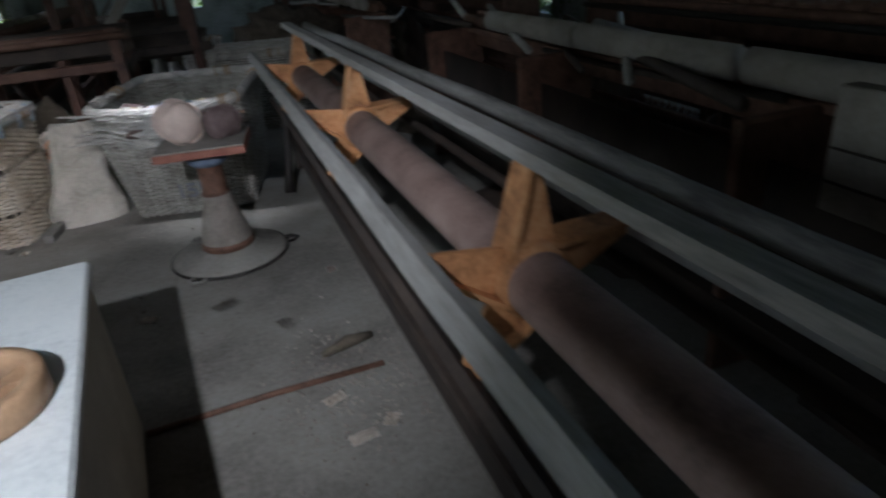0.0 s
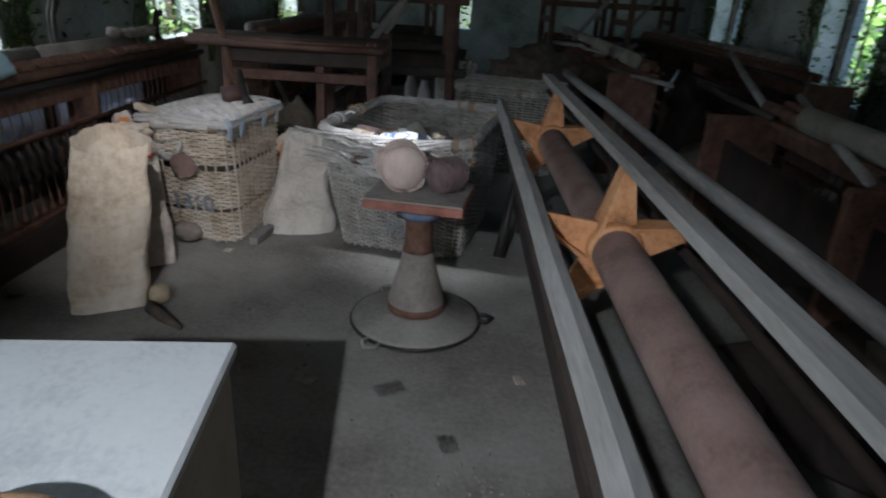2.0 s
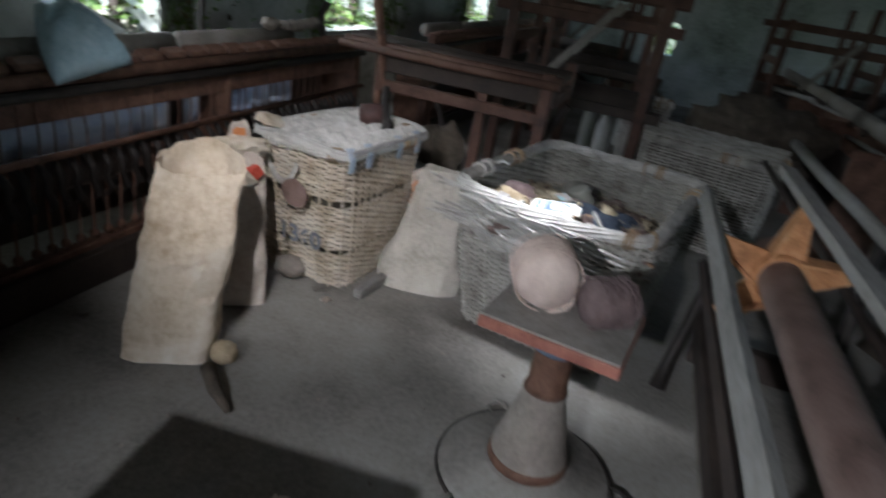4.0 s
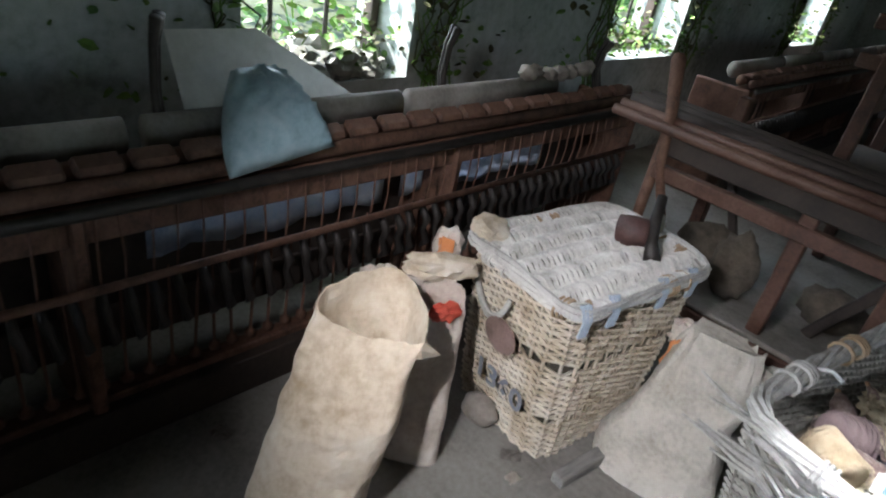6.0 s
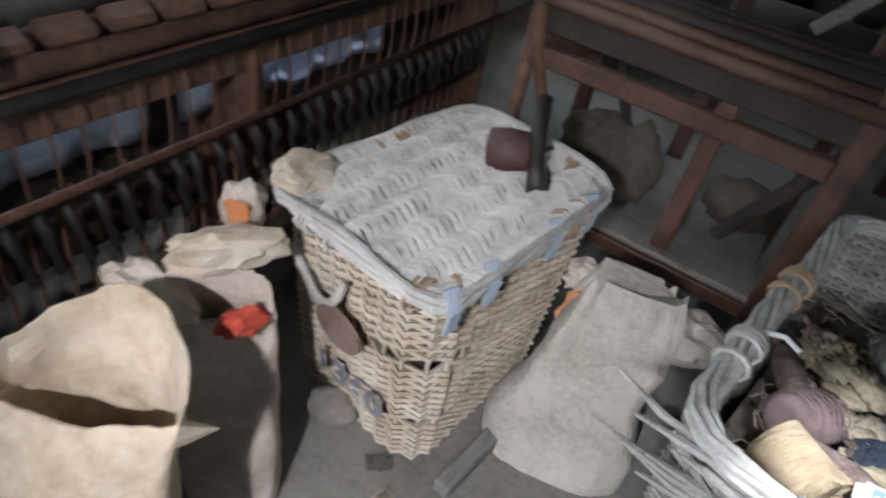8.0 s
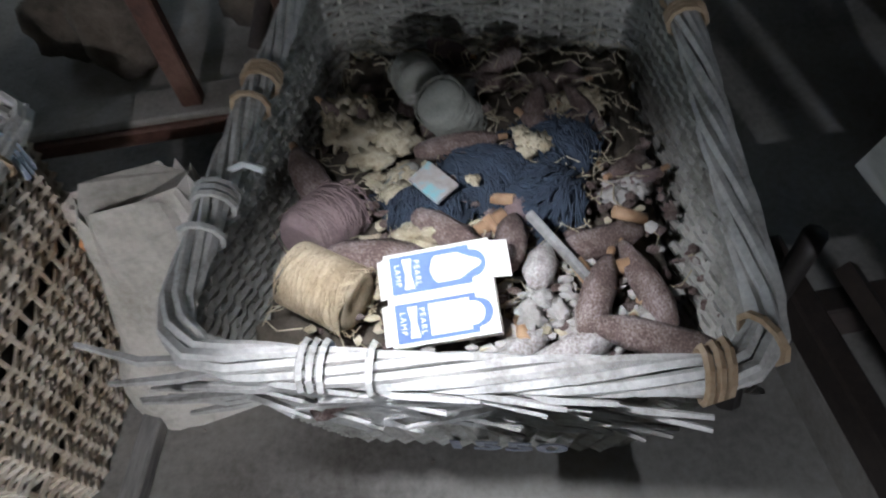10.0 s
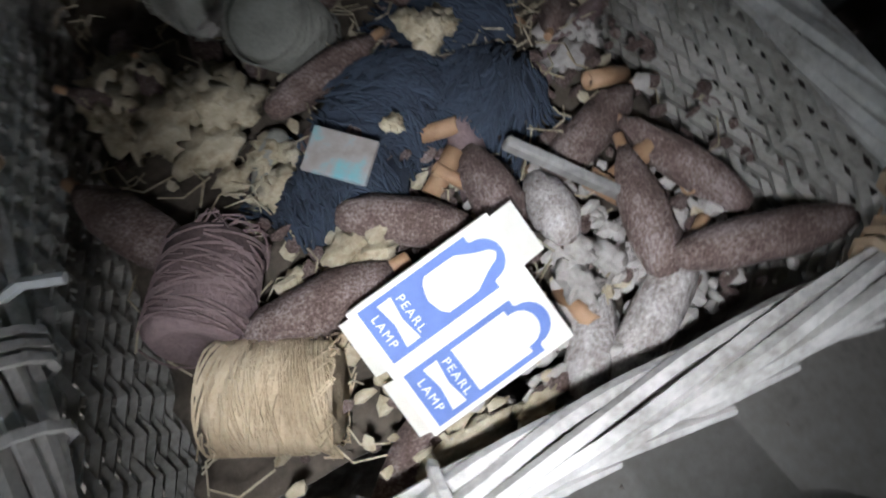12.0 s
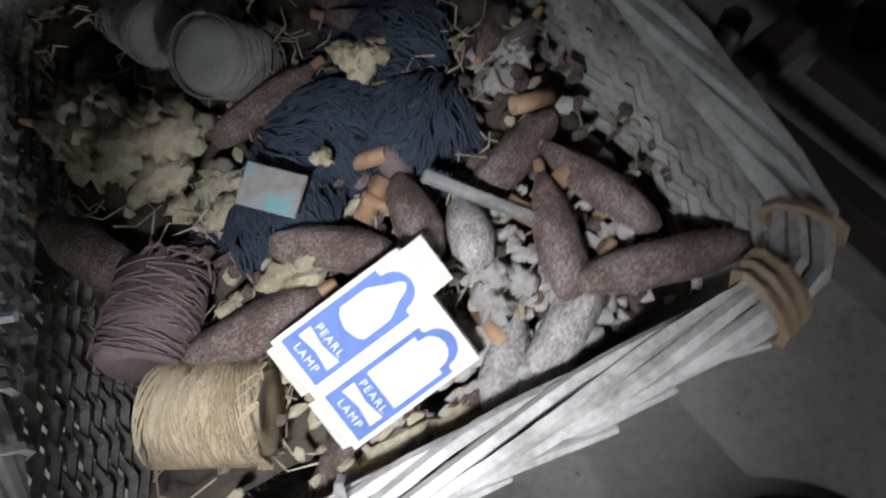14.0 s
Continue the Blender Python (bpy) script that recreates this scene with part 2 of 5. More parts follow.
def solid(name, material, boxes, label, category="", kind="structure", bevel=0.0):
    bm = bmesh.new()
    for b in boxes:
        box(bm, *b)
    return tagged(part(name, bm, material, bevel=bevel), label, category, kind=kind)


def rnd(a, b):
    return random.uniform(a, b)


# ---- the room ----
XL, XR, Y0, Y1, TOP = -3.15, 3.6, -2.6, 13.5, 2.55
SILL, LOW_SILL, HEAD, THICK = 0.82, 0.52, 2.05, 0.45
# the first two west windows are unseen, added for light at the usual spacing
LEFT = [(-2.0, -1.0), (1.2, 2.2), (4.28, 5.2), (7.05, 8.15), (10.9, 11.9)]
RIGHT = [(-1.9, -0.8), (1.3, 2.4), (4.3, 5.4), (7.7, 8.9), (11.2, 12.3)]


def pierced(name, x0, x1, gaps, label, sill):
    b = [(x0, x1, Y0, Y1, -0.2, sill), (x0, x1, Y0, Y1, HEAD, TOP)]
    y = Y0
    for a, c in gaps:
        b.append((x0, x1, y, a, sill, HEAD))
        y = c
    b.append((x0, x1, y, Y1, sill, HEAD))
    return solid(name, PLASTER, b, label, "wall")


solid("floor", CONCRETE, [(XL, XR, Y0, Y1, -0.2, 0)], "dusty worn grey concrete mill floor", "floor")
pierced("wall_west", XL - THICK, XL, LEFT, "flaking damp whitewashed stone wall with deep windows", SILL)
pierced("wall_east", XR, XR + THICK, RIGHT, "peeling white and green stained plaster wall with windows", LOW_SILL)
solid("wall_south", PLASTER, [(XL - THICK, XR + THICK, Y0 - 0.4, Y0, -0.2, TOP)], "plain whitewashed end wall", "wall")
FW = (-0.83, -0.36, 0.74, 1.25)
solid("wall_north", PLASTER, [(XL - THICK, FW[0], Y1, Y1 + 0.4, -0.2, TOP), (FW[1], XR + THICK, Y1, Y1 + 0.4, -0.2, TOP),
      (FW[0], FW[1], Y1, Y1 + 0.4, -0.2, FW[2]), (FW[0], FW[1], Y1, Y1 + 0.4, FW[3], TOP)], "whitewashed end wall with one small window", "wall")
bm = bmesh.new()
y = Y0
while y < Y1:
    box(bm, XL - THICK, XR + THICK, y, min(y + 0.19, Y1), TOP + rnd(0, 0.008), TOP + 0.05)
    y += 0.195
tagged(part("ceiling", bm, PLANKS), "dark old boarded mill ceiling", "ceiling", kind="structure")
for i, y in enumerate((-0.4, 2.9, 6.3, 9.6, 12.2)):
    bm = bmesh.new()
    box(bm, XL, XR, y, y + 0.26, TOP - 0.3, TOP - 0.004)
    tagged(part("ceiling_beam", bm, BEAM, bevel=0.015), "heavy greenish timber beam under the ceiling", "beam", "ceiling beams", "structure")


def bars(n, x, a, c, z0, z1):
    w = thing("window_%d" % n, pose(x, (a + c) / 2, z0), "unglazed mill window with rusty upright bars", "window", kind="structure")
    h = (c - a) / 2
    for dy in (-h / 3, h / 3):
        bm = bmesh.new()
        tube(bm, [(0, dy, 0.02), (0.004, dy, 0.5), (0, dy, z1 - z0 - 0.02)], 0.013)
        part("bar", bm, IRON, w)
    bm = bmesh.new()
    box(bm, -0.05, 0.05, -h + 0.004, h - 0.004, 0.003, 0.05)
    part("window_sill", bm, DARKWOOD, w, bevel=0.006)
    for s in (-1, 1):
        bm = bmesh.new()
        box(bm, -0.04, 0.04, s * (h - 0.027) - 0.023, s * (h - 0.027) + 0.023, 0.052, z1 - z0 - 0.004)
        part("window_frame", bm, DARKWOOD, w, bevel=0.006)


for i, (a, c) in enumerate(LEFT):
    bars(i + 1, XL - 0.3, a, c, SILL, HEAD)
for i, (a, c) in enumerate(RIGHT):
    bars(i + 6, XR + 0.3, a, c, LOW_SILL, HEAD)


# ---- outside ----
def leaf(bm, p, s, droop=0.4):
    q = Euler((rnd(-1, 1), rnd(-1, 1), rnd(0, 6.3))).to_matrix()
    c = [q @ Vector(v) * s + p for v in ((0, -1, 0), (0.62, -0.25, 0.08), (0.5, 0.5, 0), (0, 1, -0.15), (-0.5, 0.5, 0), (-0.62, -0.25, 0.08))]
    v = [bm.verts.new(k) for k in c]
    bm.faces.new((v[0], v[1], v[2], v[3])), bm.faces.new((v[0], v[3], v[4], v[5]))


solid("ground", SOIL, [(-400, 400, -400, 400, -0.3, -0.22)], "overgrown ground outside the mill", "ground")
for side, x, gaps in ((-1, XL - THICK, LEFT), (1, XR + THICK, RIGHT)):
    for a, c in gaps:
        bm = bmesh.new()
        for k in range(520):
            d = rnd(0, 1) ** 1.5
            z = rnd(-0.1, 1.0) + (0.9 if random.random() < 0.3 else 0) * rnd(0.2, 1.2)
            p = Vector((x + side * (0.15 + 1.3 * d), rnd(a - 0.5, c + 0.9), z + 0.45 * d))
            leaf(bm, p, rnd(0.03, 0.075))
        for k in range(9):
            p0 = Vector((x + side * rnd(0.5, 1.4), rnd(a - 0.3, c + 0.6), -0.2))
            tube(bm, [p0, p0 + Vector((0.05, rnd(-.1, .1), 0.8)), p0 + Vector((0, rnd(-.3, .3), rnd(1.3, 2.2)))], [0.012, 0.009, 0.004], 4)
        ob = part("bush", bm, LEAF)
        tagged(ob, "sunlit green leafy shrubs outside the window", "bush", "shrubs outside", "stuff")
# farther woods: a belt of leaves round the house
for side, x in ((-1, XL - 5.5), (1, XR + 5.5)):
    bm = bmesh.new()
    for k in range(5200):
        y, z = rnd(-6, 24), rnd(-0.2, 5.5)
        if noise.noise((y * 0.45, z * 0.6, side)) > -0.12:
            leaf(bm, Vector((x + side * rnd(0, 2.0), y, z)), rnd(0.09, 0.2))
    for y in range(-5, 24, 2):
        p = Vector((x + side, y + rnd(-.6, .6), -0.25))
        tube(bm, [p, p + Vector((rnd(-.1, .1), rnd(-.1, .1), 2.5)), p + Vector((rnd(-.3, .3), rnd(-.4, .4), 5.5))], [0.13, 0.1, 0.03], 7)
    tagged(part("far_trees", bm, LEAF), "light green wood edge behind the mill", "trees", kind="stuff")
bm = bmesh.new()
for k in range(1500):
    leaf(bm, Vector((rnd(-1.6, 1.6), Y1 + rnd(1.0, 2.2), rnd(-0.1, 2.0))), rnd(0.04, 0.09))
tagged(part("bush", bm, LEAF), "green shrubs behind the end window", "bush", "shrubs outside", "stuff")


def ivy(name, x, side, a, c, count, material, spread=0.35, low=0.0, high=1.5, sill=SILL):
    """Creeper hanging in a window reveal and over the wall beside it."""
    bm = bmesh.new()
    for k in range(count):
        z = sill + low + rnd(0, 1) ** 1.6 * (high - low)
        r = random.random()
        if r < 0.30:
            p = Vector((x - side * rnd(0.01, 0.06), random.choice((a - abs(random.gauss(0, spread)), c + abs(random.gauss(0, spread)))), z))
        elif r < 0.62:
            p = Vector((x + side * rnd(0, THICK), random.choice((a + rnd(0.01, 0.1), c - rnd(0.01, 0.1))), z))
        else:
            p = Vector((x + side * rnd(0, THICK), rnd(a, c), sill + 0.02 + abs(random.gauss(0, 0.10))))
        leaf(bm, p, rnd(0.014, 0.036))
    for k in range(10):
        y0 = random.choice((a - rnd(0, 0.2), c + rnd(0, 0.3)))
        tube(bm, [(x - side * 0.015, y0 + 0.06 * math.sin(j * 1.3 + k) + j * rnd(-.02, .02), sill + 0.12 * j - 0.3) for j in range(13)], 0.005, 4)
    tagged(part(name, bm, material), "ivy creeping round the window reveal", "ivy", "window ivy", "stuff")


for a, c in LEFT:
    ivy("ivy", XL, -1, a, c, 620, LEAF)
    ivy("ivy", XL, -1, a, c, 300, DRYIVY, 0.25)
for a, c in RIGHT:
    ivy("ivy", XR, 1, a, c, 650, LEAF, 0.3, sill=LOW_SILL)
    ivy("ivy", XR, 1, a, c, 500, DRYIVY, 0.4, -0.2, 1.6, LOW_SILL)


# fallen rubble on the sill behind the spinning frame
for i, (dx, y, k) in enumerate(((0.10, 4.42, 0.07), (0.2, 4.55, 0.09), (0.08, 4.66, 0.1), (0.22, 4.74, 0.12), (0.1, 4.83, 0.11), (0.2, 4.93, 0.1), (0.09, 5.0, 0.08), (0.16, 5.1, 0.07))):
    bm = bmesh.new()
    blob(bm, (XL - dx, y, SILL + k * 0.5), (k, k * 1.1, k * 0.8), i * 3, 0.5, 3, 1.6)
    tagged(part("rubble_stone", bm, STONE), "grey lump of fallen wall rubble on the window sill", "stone", "sill rubble")


# ---- yarn reel: tube, stars and slats ----
def yarn_reel():
    reel = thing("yarn_reel", pose(0.267, 0, 0, 0, 0, 1.5), "long yarn reel with orange cast stars and grey wooden slats", "machine")
    cz, arms = 0.797, [87, 159, 231, 303, 15]
    bm = bmesh.new()
    lathe(bm, [(0.058, 0), (0.062, 0.01), (0.062, 5.89), (0.058, 5.9)], 20, pose(0, -1.65, cz, -90))
    part("tube", bm, RUSTPIPE, reel, "long dusty brown tube", True)
    for y in (0.3, 1.55, 2.82, 4.06):
        bm = bmesh.new()
        lathe(bm, [(0.068, -0.04), (0.074, -0.03), (0.074, 0.03), (0.068, 0.04)], 20, pose(0, y, cz, -90))
        star = part("star", bm, ORANGE, reel, "orange rusty cast star", True)
        for a in arms:
            bm = bmesh.new()
            t = pose(0, y, cz) @ Matrix.Rotation(-radians(a), 4, "Y")
            # a web plate that narrows to the tip, with a flat flange along one edge
            for th, w0, w1, off in ((0.007, 0.05, 0.014, 0),):
                v = [Vector(p) for p in ((0.05, -th, -w0), (0.205, -th, -w1), (0.205, -th, w1), (0.05, -th, w0), (0.05, th, -w0), (0.205, th, -w1), (0.205, th, w1), (0.05, th, w0))]
                v = [bm.verts.new(t @ p) for p in v]
                for f in ((3, 2, 1, 0), (4, 5, 6, 7), (0, 1, 5, 4), (1, 2, 6, 5), (2, 3, 7, 6), (3, 0, 4, 7)):
                    bm.faces.new([v[i] for i in f])
            v = [Vector(p) for p in ((0.05, -0.04, 0.046), (0.21, -0.03, 0.011), (0.21, 0.03, 0.011), (0.05, 0.04, 0.046), (0.05, -0.04, 0.056), (0.21, -0.03, 0.021), (0.21, 0.03, 0.021), (0.05, 0.04, 0.056))]
            v = [bm.verts.new(t @ p) for p in v]
            for f in ((3, 2, 1, 0), (4, 5, 6, 7), (0, 1, 5, 4), (1, 2, 6, 5), (2, 3, 7, 6), (3, 0, 4, 7)):
                bm.faces.new([v[i] for i in f])
            part("arm", bm, ORANGE, star)
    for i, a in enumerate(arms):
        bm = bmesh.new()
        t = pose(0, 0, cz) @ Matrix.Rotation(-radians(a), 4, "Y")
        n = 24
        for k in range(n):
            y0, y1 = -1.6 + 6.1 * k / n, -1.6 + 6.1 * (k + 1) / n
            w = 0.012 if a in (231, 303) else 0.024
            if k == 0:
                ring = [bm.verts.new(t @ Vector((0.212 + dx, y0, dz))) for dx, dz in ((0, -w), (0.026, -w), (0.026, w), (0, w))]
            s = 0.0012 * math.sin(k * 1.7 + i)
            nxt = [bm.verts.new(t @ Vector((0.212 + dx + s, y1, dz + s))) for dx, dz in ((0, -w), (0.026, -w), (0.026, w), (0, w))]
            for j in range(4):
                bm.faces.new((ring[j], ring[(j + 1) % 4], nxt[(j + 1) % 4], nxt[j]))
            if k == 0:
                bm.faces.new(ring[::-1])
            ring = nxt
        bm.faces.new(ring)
        # the two downward slats carry their underside shade as a darker wood
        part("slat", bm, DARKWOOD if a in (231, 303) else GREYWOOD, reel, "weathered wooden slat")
    return reel


yarn_reel()


def reel_frame():
    f = thing("reel_frame", pose(0.09, 0, 0, 0, 0, 1.5), "low dark timber frame under the reel", "machine frame")
    for x0, x1, z0, z1, m in ((0.19, 0.27, 0, 0.13, DUSTYWOOD), (0.10, 0.15, 0.28, 0.36, DARKWOOD), (0.5, 0.58, 0.30, 0.40, DARKWOOD)):
        bm = bmesh.new()
        box(bm, x0, x1, -2.2, 4.75, z0, z1)
        part("beam", bm, m, f, bevel=0.006)
    for x, z, r in ((0.56, 0.86, 0.028), (0.66, 0.80, 0.022), (0.44, 0.72, 0.016)):
        bm = bmesh.new()
        tube(bm, [(x, -2.2 + 0.7 * k, z + 0.006 * math.sin(k * 2.1)) for k in range(13)], r, 10)
        part("rail", bm, GREYWOOD if r > 0.025 else DARKWOOD, f, "", True)
    for y in (-1.5, 1.0, 4.6):
        bm = bmesh.new()
        box(bm, 0.12, 0.7, y, y + 0.06, 0.14, 0.26)
        part("cross_beam", bm, DARKWOOD, f, bevel=0.006)
        for x, lean in ((0.1, -0.06), (0.62, 0.05)):
            bm = bmesh.new()
            tube(bm, [(x + lean, y - 0.05, 0.012), (x + lean * 0.7, y, 0.14), (x, y + 0.03, 0.45), (x + (0.0 if x < 0.3 else -0.02), y + 0.03, 0.52 if x < 0.3 else 0.84)], [0.035, 0.024, 0.022, 0.022], 8)
            part("leg", bm, IRON, f, "curved dark iron leg", True)


reel_frame()


# ---- spinning frame, built once and repeated ----
def spinning_frame(length):
    m = thing("spinning_frame", pose(0, 0, 0), "long rusty spinning frame with rollers and rows of spindles", "machine", "spinning frames")

    def run(name, z, x, hz, hx, material, label="", bev=0.004):
        bm = bmesh.new()
        box(bm, x - hx, x + hx, 0, length, z - hz, z + hz)
        return part(name, bm, material, m, label, bevel=bev)

    run("base_beam", 0.06, -0.10, 0.06, 0.05, DARKWOOD)
    run("base_beam", 0.17, -0.42, 0.05, 0.05, DARKWOOD)
    run("drum_board", 0.22, -0.30, 0.06, 0.008, DARKWOOD)
    run("spindle_rail", 0.13, -0.12, 0.012, 0.03, RUST)
    run("thread_board", 0.605, -0.10, 0.035, 0.02, RUST, "rust-brown iron beam")
    run("roller_beam", 0.652, -0.12, 0.012, 0.05, RUST)
    run("back_board", 0.40, -0.34, 0.16, 0.006, DARKWOOD)
    for x, z, r, mt in ((-0.02, 0.49, 0.011, RUST), (-0.03, 0.665, 0.015, IRON), (-0.08, 0.695, 0.022, RUST), (-0.16, 0.70, 0.03, RUST)):
        bm = bmesh.new()
        tube(bm, [(x, 0, z), (x, length / 2, z - 0.004), (x, length, z)], r, 10)
        part("roller", bm, mt, m, "", True)
    # clearer rollers, grey with dust, and short top-roller covers
    y = 0.05
    while y < length - 0.9:
        bm = bmesh.new()
        tube(bm, [(-0.25, y, 0.735), (-0.25, y + 0.94, 0.735)], 0.045, 14)
        part("clearer_roller", bm, DUSTYWOOD, m, "grey dusty cloth-covered roller", True)
        y += 1.0
    bm = bmesh.new()
    box(bm, -0.032, 0.032, 0.008, 0.130, -0.013, 0.013)
    cover = part("roller_cover", bm, RUST, m, bevel=0.01)
    cover.location = (-0.115, 0, 0.728)
    y = 0.15
    while y < length - 0.2:
        c = cover.copy()
        scene.collection.objects.link(c)
        c.location = (-0.115 + rnd(-.004, .004), y, 0.728 + rnd(-.004, .004))
        c.rotation_euler = (0, 0.35 + rnd(-.06, .06), 0)
        y += 0.14
    # spindles with whorls, and bent thread guides
    bm = bmesh.new()
    lathe(bm, [(0.004, 0.0), (0.02, 0.01), (0.02, 0.025), (0.006, 0.035), (0.005, 0.22), (0.003, 0.3)], 7)
    spindle = part("spindle", bm, RUST, m, "", True)
    bm = bmesh.new()
    tube(bm, [(0, 0, 0), (0.035, 0.004, -0.04), (0.012, 0.014, -0.08), (0.03, 0.022, -0.12), (0.0, 0.024, -0.15)], [0.012, 0.017, 0.012, 0.017, 0.006], 6)
    guide = part("thread_guide", bm, IRON, m, "", True)
    bm = bmesh.new()
    tube(bm, [(0, 0, 0), (0.01, 0, 0.1), (0, 0, 0.2)], 0.0035, 5)
    pin = part("pin", bm, RUST, m)
    spindle.location, guide.location, pin.location = (-0.12, 0.03, 0.145), (-0.06, 0.03, 0.46), (-0.05, 0.03, 0.46)
    y = 0.1
    while y < length - 0.05:
        for o, x, z in ((spindle, -0.12, 0.145), (guide, -0.06, 0.46), (pin, -0.05, 0.44)):
            c = o.copy()
            scene.collection.objects.link(c)
            c.location = (x, y + rnd(-.006, .006), z)
            c.rotation_euler = (rnd(-.06, .06), rnd(-.06, .06), rnd(-.2, .2))
        y += 0.07
    y = 0.0
    while y <= length:
        bm = bmesh.new()
        box(bm, -0.46, -0.06, y - 0.02, y + 0.02, 0.0, 0.66)
        part("end_plate" if y in (0, length) else "stand", bm, RUST, m, bevel=0.008)
        y += length / 4
    return m


frame_a = spinning_frame(5.6)
TALL = Matrix.Diagonal((1, 1, 1.28, 1))
frame_a.matrix_basis = pose(-2.28, 0.6, 0) @ TALL
for x, y, z, turn in ((1.55, -0.8, 0, 0), (2.55, 5.3, 0, 180), (2.4, 12.2, 0, 180), (1.35, 6.6, 0, 0), (-2.2, 7.6, 0, 0)):
    copy_thing(frame_a, pose(x, y, z, 0, 0, turn))

# striped cloth hung behind the spindles
for y0, y1 in ((3.62, 4.55), (4.64, 5.6)):
    bm = bmesh.new()
    cols = 26
    grid = [[bm.verts.new((-2.50 + 0.012 * math.sin(i * 1.1) + 0.006 * math.sin(i * 2.7), y0 + (y1 - y0) * i / cols, 0.55 + 0.052 * j + 0.01 * math.sin(i * 0.4))) for j in range(4)] for i in range(cols + 1)]
    for i in range(cols):
        for j in range(3):
            bm.faces.new((grid[i][j], grid[i + 1][j], grid[i + 1][j + 1], grid[i][j + 1]))
    bmesh.ops.solidify(bm, geom=bm.faces[:], thickness=0.004)
    tagged(part("hanging_cloth", bm, CLOTH, smooth=True), "faded blue and white cloth hung along the machine", "cloth")

# curved iron hooks above the frame
for y, h in ((3.70, 0.42), (4.86, 0.38), (6.05, 0.30)):
    k = thing("iron_bracket", pose(-2.55, y, 0.84), "curved rusty iron bracket standing on the spinning frame", "bracket", "iron brackets")
    for dx in (0, 0.04):
        bm = bmesh.new()
        tube(bm, [(0.06 - dx, dx * 0.6, -0.06), (0.01 - dx, dx * 0.6, 0.06), (-0.02 - dx, dx * 0.6, h * 0.5), (-0.01 - dx, dx * 0.6, h * 0.8), (0.02 - dx, dx * 0.6, h)], [0.016, 0.015, 0.013, 0.013, 0.018], 8)
        part("prong", bm, IRON, k, "", True)

# white board and the blue plastic sack on top
bm = bmesh.new()
v = [bm.verts.new(p) for p in ((-2.56, 3.78, 0.985), (-2.56, 4.40, 0.985), (-2.68, 4.08, 1.19), (-2.68, 3.78, 1.19))]
bm.faces.new(v)
bmesh.ops.solidify(bm, geom=bm.faces[:], thickness=0.012)
tagged(part("white_board", bm, WHITEBOARD), "white board leaning on the machine top", "board")
bm = bmesh.new()
n = 22
for side in (0, 1):
    grid = []
    for i in range(n + 1):
        row = []
        for j in range(n + 1):
            u, w = i / n, j / n
            puff = (16 * u * (1 - u) * w * (1 - w)) ** 0.45 * 0.075
            wr = 0.03 * abs(noise.fractal((u * 4, w * 4, side * 3), 0.7, 2.0, 4))
            p = Vector((-2.29 - 0.2 * w, 3.78 + 0.35 * u - 0.22 * w * w * (u - .5), 0.88 + 0.24 * w + 0.05 * u * (1 - w)))
            nrm = Vector((0.6, 0, 0.8)) * (1 if side else -0.35)
            row.append(bm.verts.new(p + nrm * (puff + (wr if 0 < u < 1 and 0 < w < 1 else 0))))
        grid.append(row)
    for i in range(n):
        for j in range(n):
            bm.faces.new((grid[i][j], grid[i + 1][j], grid[i + 1][j + 1], grid[i][j + 1]))
bmesh.ops.remove_doubles(bm, verts=bm.verts[:], dist=0.0005)
tagged(part("plastic_sack", bm, BLUEBAG, smooth=True), "crumpled pale blue plastic sack on the spinning frame", "sack")
for i in range(7):
    bm = bmesh.new()
    blob(bm, (-2.5 + rnd(-.05, .05), 5.35 + i * 0.09, 1.0 + rnd(0, .03)), (rnd(.035, .05), rnd(.035, .05), rnd(.03, .04)), i)
    tagged(part("wool_ball", bm, SLATE, smooth=True), "dusty grey lump of waste wool on the machine", "wool", "wool lumps")


